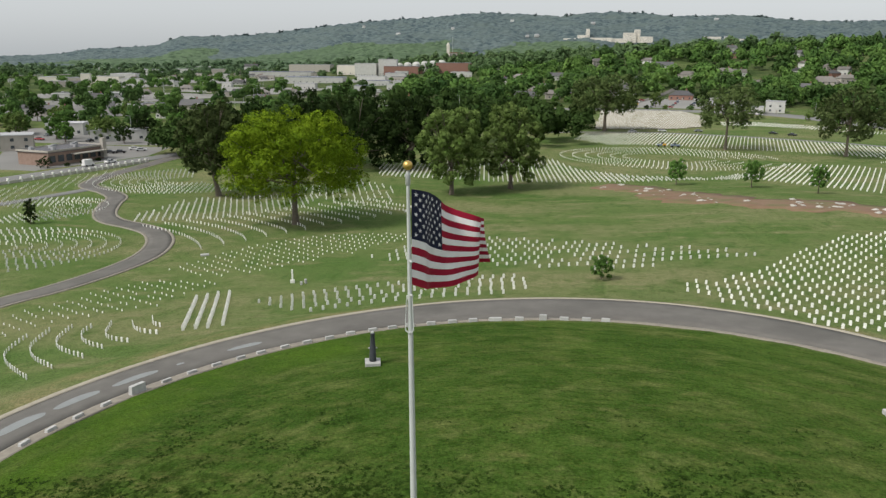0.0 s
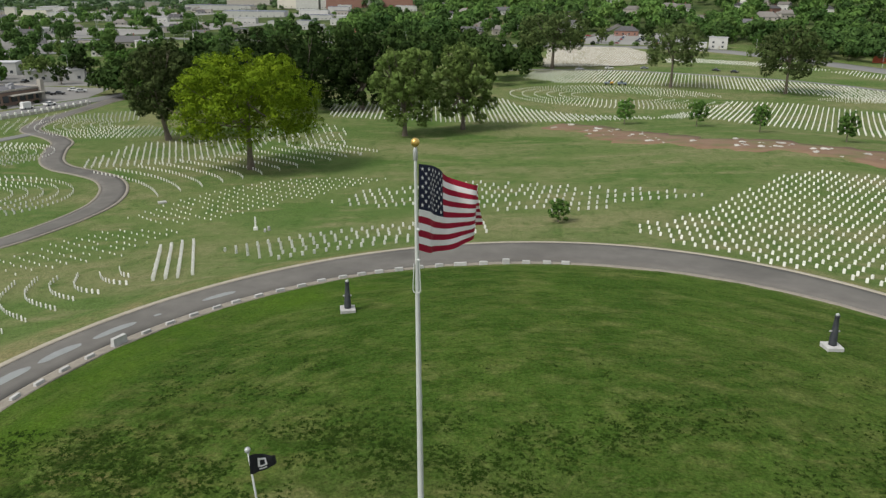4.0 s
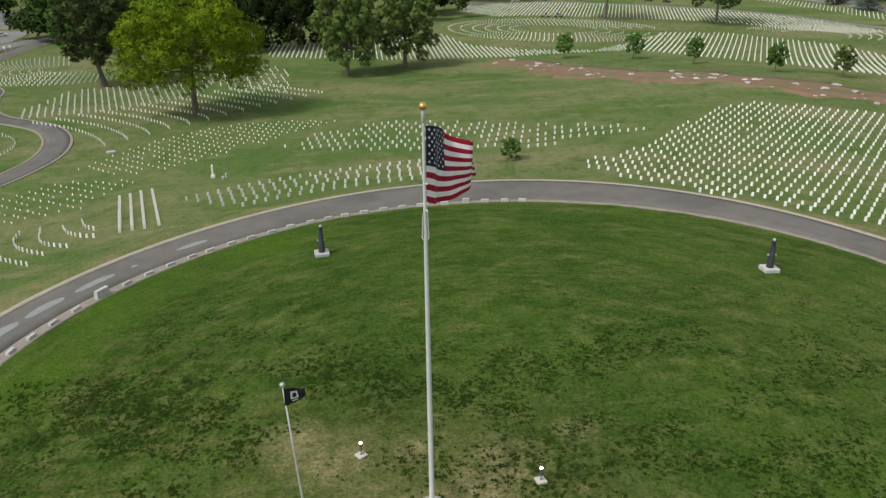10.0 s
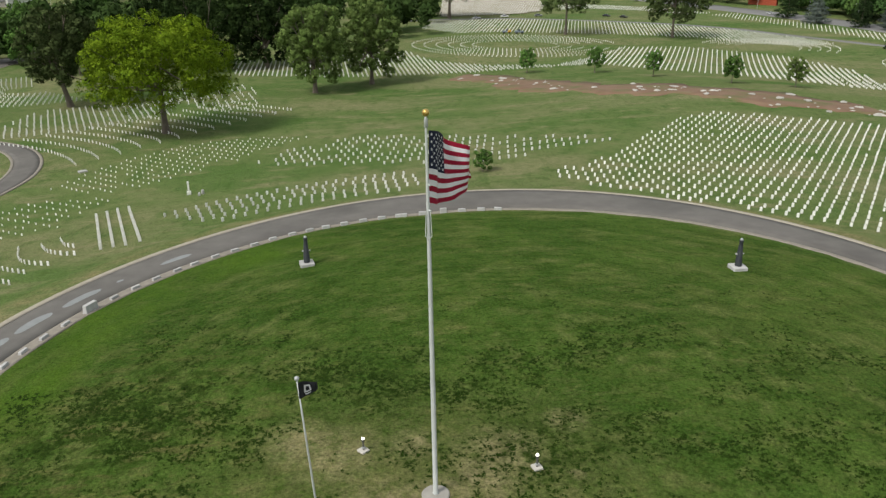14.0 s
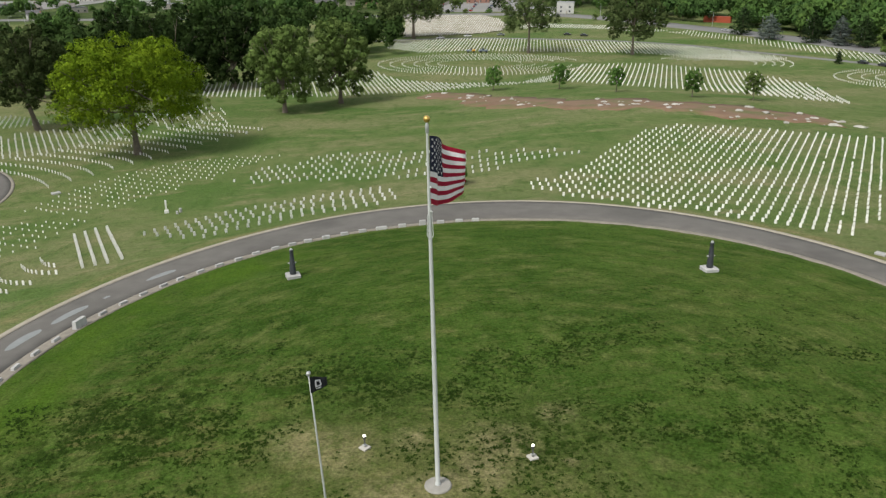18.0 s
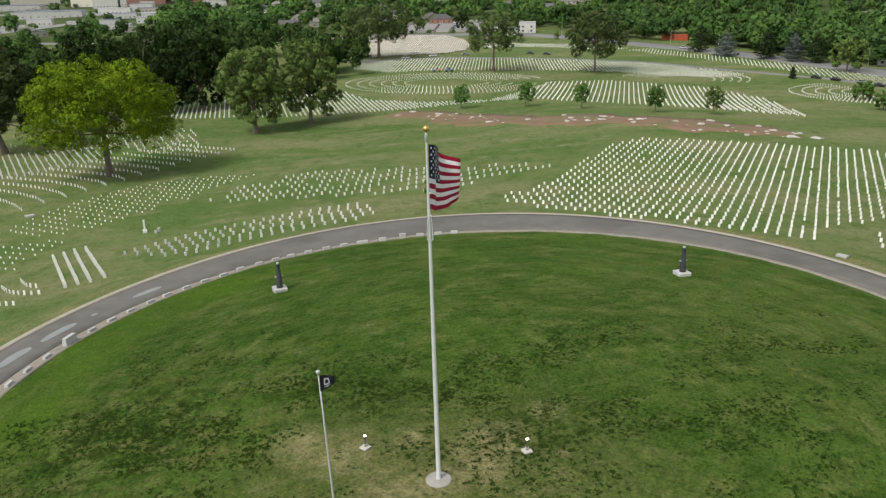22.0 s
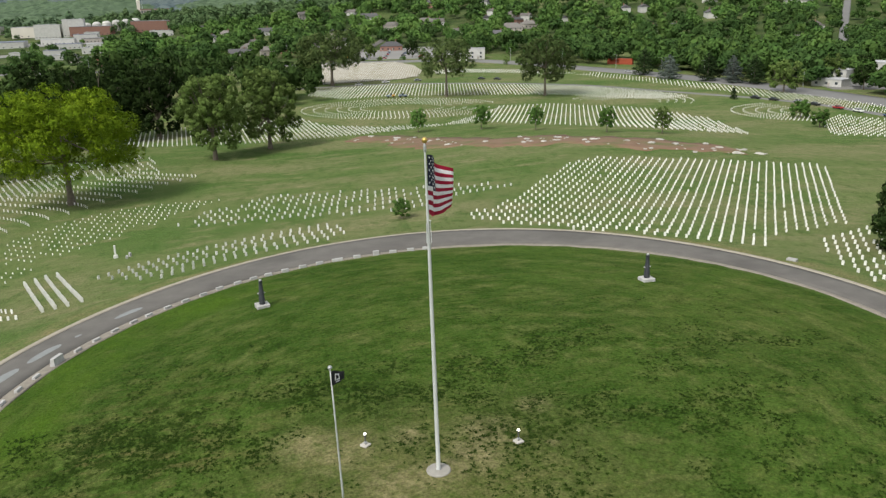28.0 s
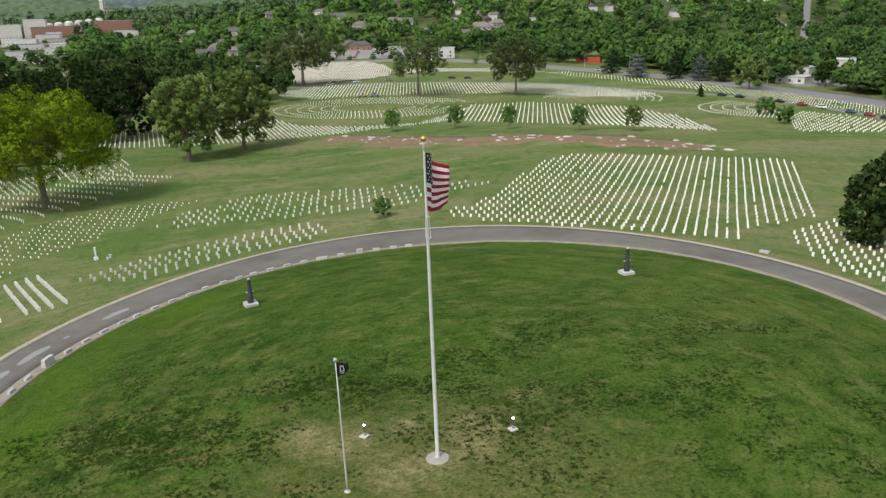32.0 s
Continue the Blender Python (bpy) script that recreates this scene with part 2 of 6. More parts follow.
def ground_z(x, y):
    """The height of the ground: low swells, and a level bench for the ring road."""
    dx, dy = x - RC[0], y - RC[1]
    r = max(math.hypot(dx, dy), 1e-6)
    k = min(1, max(0, (r - RI + 3) / 3)) * min(1, max(0, (RO + 9 - r) / 9))
    if k <= 0:
        return slope_z(x, y)
    k = k * k * (3 - 2 * k)
    mid = RI + 1.5
    return slope_z(x, y) * (1 - k) + k * slope_z(RC[0] + dx / r * mid, RC[1] + dy / r * mid)


def mesh_object(name, verts, faces, mat, parent=None, label="", smooth=False, mats=None, index=None):
    me = bpy.data.meshes.new(name)
    me.from_pydata([tuple(v) for v in verts], [], faces)
    for k in mats or [mat]:
        me.materials.append(k)
    if index:
        me.polygons.foreach_set("material_index", index)
    if smooth:
        me.polygons.foreach_set("use_smooth", [True] * len(faces))
    ob = new(name, me)
    ob.parent = parent
    if label:
        tagged(ob, label)
    return ob


def part(name, bm, mat, parent=None, label="", smooth=False):
    """Links a bmesh as one mesh object under a thing or a part."""
    me = bpy.data.meshes.new(name)
    bm.to_mesh(me)
    bm.free()
    me.materials.append(mat)
    if smooth:
        me.polygons.foreach_set("use_smooth", [True] * len(me.polygons))
    ob = new(name, me)
    ob.parent = parent
    if label:
        tagged(ob, label)
    return ob


def box(bm, cx, cy, cz, sx, sy, sz, bevel=0.0, turn=0.0):
    r = bmesh.ops.create_cube(bm, size=1, matrix=Matrix.Translation((cx, cy, cz)) @ Matrix.Rotation(turn, 4, "Z") @ Matrix.Diagonal((sx, sy, sz, 1)))
    if bevel:
        edges = list({e for v in r["verts"] for e in v.link_edges})
        bmesh.ops.bevel(bm, geom=edges, offset=bevel, segments=2, affect="EDGES", profile=0.5)
    return bm


def cone(bm, p, q, r0, r1, sides=8, caps=True):
    p, q = Vector(p), Vector(q)
    d = q - p
    m = Matrix.Translation((p + q) / 2) @ d.to_track_quat("Z", "Y").to_matrix().to_4x4()
    bmesh.ops.create_cone(bm, cap_ends=caps, segments=sides, radius1=r0, radius2=max(r1, 1e-4), depth=d.length, matrix=m)
    return bm


def lathe(bm, rings, sides=24):
    """Turned shape about z: rings of (radius, height)."""
    loops = []
    for r, z in rings:
        loops.append([bm.verts.new((r * math.cos(2 * math.pi * k / sides), r * math.sin(2 * math.pi * k / sides), z)) for k in range(sides)])
    for a, b in zip(loops, loops[1:]):
        for k in range(sides):
            bm.faces.new((a[k], a[(k + 1) % sides], b[(k + 1) % sides], b[k]))
    bm.faces.new(loops[-1])
    bm.faces.new(loops[0][::-1])
    return bm


def thing(name, x, y, z=None, turn=0.0, label="", category="", group=""):
    e = new(name)
    e.empty_display_size = 0.3
    e.location = (x, y, ground_z(x, y) if z is None else z)
    e.rotation_euler = (0, 0, turn)
    return tagged(e, label, category, group)


def inside(x, y, poly):
    hit = False
    for (ax, ay), (bx, by) in zip(poly, poly[1:] + poly[:1]):
        if (ay > y) != (by > y) and x < (bx - ax) * (y - ay) / (by - ay) + ax:
            hit = not hit
    return hit


# ---- trees ----
def soft_normals(me, n):
    """Sprays of a crown are lit as one rounded mass."""
    n = n / np.linalg.norm(n, axis=1)[:, None]
    me.polygons.foreach_set("use_smooth", [True] * len(me.polygons))
    me.normals_split_custom_set_from_vertices(n.tolist())


def leaf_mesh(name, lobes, count, size, mat, seed, core=None):
    """A crown: many small folded leaf sprays over the shells of uneven lobes (x, y, z, rx, ry, rz), with gaps between."""
    rnd = np.random.default_rng(seed)
    lobes = np.array(lobes, float)
    area = (lobes[:, 3] * lobes[:, 4] + lobes[:, 3] * lobes[:, 5] + lobes[:, 4] * lobes[:, 5])
    pick = rnd.choice(len(lobes), count, p=area / area.sum())
    d = rnd.normal(size=(count, 3))
    d[:, 2] += 0.25
    d /= np.linalg.norm(d, axis=1)[:, None]
    # tufts: pull the sprays together round random directions, so that the outline breaks up
    tuft = rnd.normal(size=(len(lobes) * 14, 3))
    tuft /= np.linalg.norm(tuft, axis=1)[:, None]
    own = tuft.reshape(len(lobes), 14, 3)[pick]
    near = np.einsum("ijk,ik->ij", own, d).argmax(1)
    t = own[np.arange(count), near]
    pull = rnd.uniform(0.1, 0.75, (count, 1))
    d = d * (1 - pull) + t * pull
    d /= np.linalg.norm(d, axis=1)[:, None]
    shell = 1.04 - np.abs(rnd.normal(0, 0.22, (count, 1))) + 0.12 * ((d * t).sum(1, keepdims=True) - 0.9)
    c = lobes[pick, :3] + d * lobes[pick, 3:] * shell
    s = size * rnd.uniform(0.55, 1.35, (count, 1))
    nrm = d + rnd.normal(0, 0.55, (count, 3))
    nrm /= np.linalg.norm(nrm, axis=1)[:, None]
    a = np.cross(nrm, rnd.normal(size=(count, 3)))
    a /= np.linalg.norm(a, axis=1)[:, None]
    b = np.cross(nrm, a)
    fold = nrm * s * rnd.uniform(-0.35, 0.15, (count, 1))
    v = np.stack([c - a * s, c - b * s * 0.55 + fold, c + a * s * 1.1, c + b * s * 0.6 + fold * 0.6], 1).reshape(-1, 3)
    f = np.arange(4 * count).reshape(-1, 4)
    faces = [(p, q, r) for p, q, r, _ in f.tolist()] + [(p, r, w) for p, _, r, w in f.tolist()]
    me = bpy.data.meshes.new(name)
    me.from_pydata(v.tolist(), [], faces)
    me.materials.append(mat)
    soft_normals(me, np.repeat(d * 0.85 + nrm * 0.3 + (0, 0, 0.15), 4, 0))
    return me


def trunk_mesh(name, height, r, lobes, mat, seed, lean=0.0, limbs=7):
    """A tapered trunk with a flared foot, and limbs that reach into the lobes."""
    rnd = random.Random(seed)
    bm = bmesh.new()
    p, rad = Vector((0, 0, -0.4)), r * 1.5
    top = None
    steps = 5
    for k in range(steps):
        q = Vector((lean * (k + 1) / steps + rnd.uniform(-0.1, 0.1), rnd.uniform(-0.1, 0.1), height * (k + 1) / steps))
        nr = r * (1.05 - 0.5 * (k + 1) / steps)
        cone(bm, p, q, rad, nr, 10, False)
        p, rad, top = q, nr, q
    for k in range(min(limbs, len(lobes))):
        x, y, z, *_ = lobes[k]
        start = Vector((lean * 0.8, 0, height * rnd.uniform(0.55, 0.95)))
        end = Vector((x, y, z))
        mid = start.lerp(end, 0.5) + Vector((rnd.uniform(-0.5, 0.5), rnd.uniform(-0.5, 0.5), -0.4))
        cone(bm, start, mid, r * 0.42, r * 0.28, 7, False)
        cone(bm, mid, end, r * 0.28, r * 0.08, 6, False)
        for _ in range(2):
            e2 = end + Vector((rnd.uniform(-2, 2), rnd.uniform(-2, 2), rnd.uniform(-0.5, 1.8)))
            cone(bm, mid.lerp(end, 0.5), e2, r * 0.15, r * 0.04, 5, False)
    me = bpy.data.meshes.new(name)
    bm.to_mesh(me)
    bm.free()
    me.polygons.foreach_set("use_smooth", [True] * len(me.polygons))
    me.materials.append(mat)
    return me


def crown_lobes(width, depth, low, high, count, seed, top_heavy=0.0):
    """Rounded leaf masses over a domed crown from low to high, about width x depth across, with bays and gaps between boughs."""
    rnd = random.Random(seed)
    out = []
    h = high - low
    cz = low + h * (0.36 + 0.06 * top_heavy)
    n = int(count * 2.5)
    for k in range(n):
        s = -0.62 + 1.56 * (k + 0.5) / n
        a = k * 2.39996 + rnd.uniform(-0.25, 0.25)
        c = max(0.02, 1 - abs(min(s, 0.99)) ** 2.1) ** 0.5
        c *= 1 + 0.35 * min(s, 0)
        d = Vector((math.cos(a) * c, math.sin(a) * c, s))
        bay = noise.noise(d * 1.7 + Vector((seed * 1.37, 0, 0)))
        q = 0.86 * (1 + 0.20 * bay) * rnd.uniform(0.86, 1.04)
        if k % 6 == 5:
            q *= 0.55
        r = rnd.uniform(0.060, 0.110)
        out.append((d.x * q * width / 2, d.y * q * depth / 2, cz + d.z * q * (high - cz if d.z > 0 else (cz - low) * 1.8), width * r, depth * r, min(h * 0.14, width * r * 0.85)))
    rnd.shuffle(out)
    out.append((0, 0, low + h * 0.5, width * 0.22, depth * 0.22, h * 0.24))
    return out


def tree(name, x, y, width, height, mat, label, seed, low=0.25, lobes=16, leaves=5000, leaf=0.42, trunk=0.4, depth=None, lean=0.0, extra=(), group="", top_heavy=0.0, z=None, turn=0.0, category="tree"):
    e = thing(name, x, y, z, turn, label, category, group)
    lb = crown_lobes(width, depth or width, height * low, height, lobes, seed, top_heavy) + [tuple(k) for k in extra]
    t = new("trunk", trunk_mesh("trunk", height * (low + 0.3), trunk, lb, BARK, seed, lean, 12 if leaves > 9000 else 7))
    t.parent = e
    c = new("crown", leaf_mesh("crown", lb, leaves, leaf, mat, seed))
    c.parent = e
    return e


def conifer(name, x, y, width, height, mat, label, seed, group="", leaves=1500):
    e = thing(name, x, y, None, seed, label, "tree", group)
    rnd = random.Random(seed)
    lb = []
    for k in range(16):
        w = k / 16
        a = k * 2.4
        r = width * 0.5 * (1 - w ** 1.7) ** 0.75
        lb.append((math.cos(a) * r * 0.35, math.sin(a) * r * 0.35, height * (0.08 + 0.88 * w), r * 0.75 + 0.15, r * 0.75 + 0.15, height * 0.085))
    bm = cone(bmesh.new(), (0, 0, -0.3), (0, 0, height * 0.9), width * 0.05, 0.03, 8)
    part("trunk", bm, BARK, e)
    c = new("crown", leaf_mesh("crown", lb, leaves, 0.32, mat, seed))
    c.parent = e
    return e


# ---- headstones ----
def stone_profile(w, h):
    """Front of an upright marker: straight sides and a softly curved head, (x, z)."""
    top = [(math.cos(a) * w / 2, h - 0.07 + math.sin(a) * 0.07) for a in (0.0, math.pi / 4, math.pi / 2, 3 * math.pi / 4, math.pi)]
    return [(w / 2, -0.1)] + top + [(-w / 2, -0.1)]


def stone_geometry(w=0.345, h=0.64, t=0.10):
    p = stone_profile(w, h)
    n = len(p)
    v = [(x, -t / 2, z) for x, z in p] + [(x, t / 2, z) for x, z in p]
    f = [tuple(range(n)), tuple(range(2 * n - 1, n - 1, -1))] + [(k, k + n, (k + 1) % n + n, (k + 1) % n) for k in range(n - 1)]
    return v, f


STONE_V, STONE_F = stone_geometry()


def lattice(poly, origin, step, along, gap, jitter, keep=1.0, seed=1, shift=0.0):
    """Places of stones: columns `along` (a direction in degrees, clockwise from +y) that are `step` apart, stones `gap` apart in each, clipped to a plot."""
    rnd = random.Random(seed)
    a = radians(along)
    d, e = (math.sin(a), math.cos(a)), (math.cos(a), -math.sin(a))
    ox, oy = origin
    us = [(x - ox) * e[0] + (y - oy) * e[1] for x, y in poly]
    vs = [(x - ox) * d[0] + (y - oy) * d[1] for x, y in poly]
    out = []
    for i in range(math.floor(min(us) / step), math.ceil(max(us) / step) + 1):
        for j in range(math.floor(min(vs) / gap), math.ceil(max(vs) / gap) + 1):
            u, v = i * step, j * gap + shift * i
            x, y = ox + e[0] * u + d[0] * v, oy + e[1] * u + d[1] * v
            if inside(x, y, poly) and rnd.random() < keep:
                out.append((x + rnd.uniform(-1, 1) * jitter, y + rnd.uniform(-1, 1) * jitter))
    return out


def joined_stones(name, places, face, mat, label, scale=1.0, seed=3, tall=1.0):
    """A plot of markers too many to count: one mesh, each stone standing on the ground, a little turned and tilted."""
    rnd = random.Random(seed)
    verts, faces = [], []
    for k, (x, y, *own) in enumerate(places):
        turn = radians(own[0] if own else face) + rnd.uniform(-0.05, 0.05)
        c, s = math.cos(turn), math.sin(turn)
        g = ground_z(x, y)
        tip = rnd.uniform(-0.03, 0.03)
        q = scale * rnd.uniform(0.93, 1.06)
        h = tall * rnd.uniform(0.9, 1.08)
        n = len(verts)
        for a, b, z in STONE_V:
            z, b = z * q * h, b * q + z * tip
            verts.append((x + a * q * c - b * s, y + a * q * s + b * c, g + z))
        faces += [tuple(n + i for i in f) for f in STONE_F]
    ob = mesh_object(name, verts, faces, mat)
    return tagged(ob, label, "headstones", kind="stuff")


# ---- roads ----
def ribbon(name, line, half, mat, lift=0.05, closed=False, drop=0.0):
    """A band along a plan line, draped on the ground, level across, with edges that go down into it."""
    verts, faces = [], []
    n = len(line)
    for k, (x, y) in enumerate(line):
        ax, ay = line[(k - 1) % n if closed else max(k - 1, 0)]
        bx, by = line[(k + 1) % n if closed else min(k + 1, n - 1)]
        ln = math.hypot(bx - ax, by - ay) or 1
        nx, ny = -(by - ay) / ln, (bx - ax) / ln
        w = half if isinstance(half, (int, float)) else half[k]
        row = []
        for s in (-1, -0.5, 0, 0.5, 1):
            px, py = x + nx * s * w, y + ny * s * w
            row.append((px, py, ground_z(px, py) + lift + 0.03 * (1 - s * s)))
        first, last = row[0], row[-1]
        verts += [(first[0], first[1], first[2] - 0.5)] + row + [(last[0], last[1], last[2] - 0.5)]
    for k in range(n if closed else n - 1):
        for s in range(6):
            a, b = k * 7 + s, ((k + 1) % n) * 7 + s
            faces.append((a, b, b + 1, a + 1))
    return mesh_object(name, verts, faces, mat, smooth=True)


def smooth_line(points, steps=8):
    """A curve through plan points."""
    p = [np.array(points[0])] + [np.array(q) for q in points] + [np.array(points[-1])]
    out = []
    for a, b, c, d in zip(p, p[1:], p[2:], p[3:]):
        for k in range(steps):
            t = k / steps
            out.append(tuple(0.5 * (2 * b + (c - a) * t + (2 * a - 5 * b + 4 * c - d) * t * t + (3 * b - a - 3 * c + d) * t ** 3)))
    return out + [tuple(points[-1])]

# ---- the ground, the circle and the roads ----
GRASS = grass_material()
ASPHALT = material("asphalt", (0.112, 0.106, 0.098), 0.9, (0.145, 0.138, 0.127), 0.5, 0.02, 12, stain=(0.092, 0.088, 0.081), stain_scale=0.12)
PATCH = material("asphalt_patch", (0.245, 0.262, 0.262), 0.9, (0.200, 0.215, 0.216), 0.8, 0.01, 15)
STREET = material("street_asphalt", (0.15, 0.15, 0.15), 0.9, (0.19, 0.19, 0.185), 0.05)
KERB = material("kerb_concrete", (0.265, 0.240, 0.200), 0.85, (0.185, 0.168, 0.142), 1.5, 0.02, 8)
BLOCK = material("kerb_marble", (0.44, 0.44, 0.43), 0.7, (0.33, 0.33, 0.325), 2.0, 0.01, 10, spread=0.12)
CONCRETE = material("concrete", (0.50, 0.48, 0.44), 0.85, (0.40, 0.385, 0.35), 1.2, 0.01, 15)
MARBLE = material("white_marble", (0.78, 0.78, 0.745), 0.6, (0.66, 0.66, 0.625), 1.3, spread=0.08)
BARK = material("bark", (0.105, 0.088, 0.068), 0.95, (0.17, 0.145, 0.115), 2.0, 0.05, 6)
CLAY = material("red_clay", (0.155, 0.094, 0.060), 0.95, (0.205, 0.138, 0.092), 0.25, 0.1, 3, stain=(0.115, 0.118, 0.045), stain_scale=0.16)
ROCK = material("limestone", (0.41, 0.40, 0.37), 0.85, (0.29, 0.28, 0.25), 1.0, 0.08, 3, spread=0.15)


def spaced(*bands):
    out = []
    for a, b, n in bands:
        out += list(np.linspace(a, b, n, endpoint=False))
    return out + [bands[-1][1]]


gx = spaced((-4800, -700, 14), (-700, -190, 20), (-190, 270, 150), (270, 900, 20), (900, 4800, 14))
gy = spaced((-1500, -120, 10), (-120, 320, 150), (320, 900, 30), (900, 1900, 22), (1900, 4800, 9))
gv = [(x, y, ground_z(x, y)) for y in gy for x in gx]
gf = [(j * len(gx) + i, j * len(gx) + i + 1, (j + 1) * len(gx) + i + 1, (j + 1) * len(gx) + i) for j in range(len(gy) - 1) for i in range(len(gx) - 1)]
tagged(mesh_object("ground", gv, gf, GRASS, smooth=True), "mown green lawn with dry straw patches", "lawn", kind="structure")



def outer(a):
    """The outer edge of the ring road, in degrees round its centre; it swells to the north."""
    return RO + RO_SWELL * math.exp(-((a - 85) / 38.0) ** 2)


circle = [(RC[0] + math.cos(radians(a)) * (RI + outer(a)) / 2, RC[1] + math.sin(radians(a)) * (RI + outer(a)) / 2) for a in range(0, 360, 2)]
tagged(ribbon("road", circle, [(outer(a) - RI) / 2 - 0.35 for a in range(0, 360, 2)], ASPHALT, 0.10, True), "grey asphalt ring road round the flag lawn", "road", kind="structure")


def arc_kerb(name, r, half, lift, label, mat=None):
    line = [(RC[0] + math.cos(radians(a)) * r(a), RC[1] + math.sin(radians(a)) * r(a)) for a in range(0, 360, 2)]
    return tagged(ribbon(name, line, [half(a) for a in range(0, 360, 2)], mat or KERB, lift, True), label, "kerb", kind="structure")


arc_kerb("kerb", lambda a: outer(a) - 0.15, lambda a: 0.36, 0.17, "weathered tan concrete kerb along the road", material("tan_kerb", (0.36, 0.33, 0.27), 0.85, (0.28, 0.255, 0.205), 1.5, 0.02, 8))
def broad(a):
    """The inner kerb widens into a concrete apron along the north-west."""
    return min(1.0, max(0.0, (a - 118) / 25)) * min(1.0, max(0.0, (215 - a) / 20))


arc_kerb("kerb", lambda a: RI - 0.1 - 0.42 * broad(a), lambda a: 0.36 + 0.42 * broad(a), 0.14, "weathered tan concrete kerb along the lawn")


def ellipse_patch(name, ang, r, long, wide):
    """A pale mended strip lying on the asphalt, along the ring."""
    v, n = [], 20
    for k in range(n):
        t = 2 * math.pi * k / n
        a = ang + long / 2 / r * math.copysign(abs(math.cos(t)) ** 0.7, math.cos(t))
        q = r + wide / 2 * math.sin(t) * (1 + 0.15 * math.sin(3 * t + ang))
        x, y = RC[0] + math.cos(a) * q, RC[1] + math.sin(a) * q
        v.append((x, y, ground_z(x, y) + 0.10 + 0.036))
    return tagged(mesh_object(name, v, [tuple(range(n))], PATCH), "pale repaired strip in the asphalt", "road patch", kind="structure")


for ang, off, long, wide in PATCHES:
    ellipse_patch("road_patch", radians(ang), (RI + RO) / 2 + off, long, wide)

# marble blocks along the inner kerb
def kerb_block_data(w, d, h):
    """A hewn block, its face leaning back a little towards the top."""
    bm = bmesh.new()
    box(bm, 0, 0, h / 2 - 0.1, w, d, h + 0.2, 0.03)
    for v in bm.verts:
        if v.co.z > h * 0.5:
            v.co.x *= 0.92
            v.co.y *= 0.74
    me = bpy.data.meshes.new("kerb_block")
    bm.to_mesh(me)
    bm.free()
    me.materials.append(BLOCK)
    return me


BLOCK_DATA = (kerb_block_data(1.1, 0.42, 0.34), kerb_block_data(1.7, 0.6, 0.9), kerb_block_data(1.7, 0.42, 0.34), kerb_block_data(0.95, 0.45, 0.6))
rnd = random.Random(5)
for k, ang in enumerate((174, 170.5, 166.8, 163, 158.6, 154.5, 150.8, 147.2, 143.6, 140.6, 137, 133.6, 130.2, 126.8, 123.4, 120.4, 117.6, 114.4, 111.1, 107.9, 104.5, 100.8, 97.2, 94, 90.7, 87.8)):
    a = radians(ang)
    r = 45.55 if ang > 130 else 45.9
    x, y = RC[0] + math.cos(a) * r, RC[1] + math.sin(a) * r
    ob = new("kerb_block", BLOCK_DATA[{4: 1, 20: 2, 22: 3}.get(k, 0)])
    ob.location = (x, y, ground_z(x, y) + 0.12)
    ob.rotation_euler = (0, 0, a + math.pi / 2 + rnd.uniform(-0.05, 0.05))
    tagged(ob, {4: "large leaning white marble block on the kerb", 22: "tall white marble block on the kerb"}.get(k, "rough white marble block set on the lawn's kerb"), "kerb block", "blocks along the kerb")

# winding drive
drive_line = smooth_line(DRIVE)
tagged(ribbon("road", drive_line, 2.5, ASPHALT, 0.09), "winding grey asphalt drive between grave plots", "road", kind="structure")
for side in (-1, 1):
    line = []
    for k, (x, y) in enumerate(drive_line):
        a, b = drive_line[max(k - 1, 0)], drive_line[min(k + 1, len(drive_line) - 1)]
        ln = math.hypot(b[0] - a[0], b[1] - a[1]) or 1
        line.append((x - (b[1] - a[1]) / ln * 2.75 * side, y + (b[0] - a[0]) / ln * 2.75 * side))
    tagged(ribbon("kerb", line, 0.3, KERB, 0.14), "pale concrete edging of the drive", "kerb", kind="structure")
tagged(ribbon("road", smooth_line(INNER_DRIVE), 2.6, STREET, 0.09), "pale asphalt lane through the far plots", "road", kind="structure")
tagged(ribbon("street", smooth_line(STREET_LINE), 10.5, STREET, 0.12), "wide grey street beyond the cemetery", "street", kind="structure")
tagged(ribbon("road", smooth_line(WEST_LANE), 2.2, STREET, 0.10), "narrow pale asphalt lane beside grave rows", "road", kind="structure")
tagged(ribbon("street", smooth_line(STREET_WEST), 5.0, STREET, 0.12), "grey street beside the cemetery wall", "street", kind="structure")

# bare clay with broken limestone
cl = smooth_line(CLAY_LINE)
tagged(ribbon("clay_bank", cl, [CLAY_HALF * (0.35 + 0.65 * math.sin(math.pi * min(1, max(0.02, k / (len(cl) - 1)))) ** 0.5) * (1 + 0.22 * math.sin(k * 0.5) + 0.16 * math.sin(k * 1.1) + 0.14 * math.sin(k * 2.3)) for k in range(len(cl))], CLAY, 0.07), "bare strip of red clay soil", "clay bank", kind="structure")


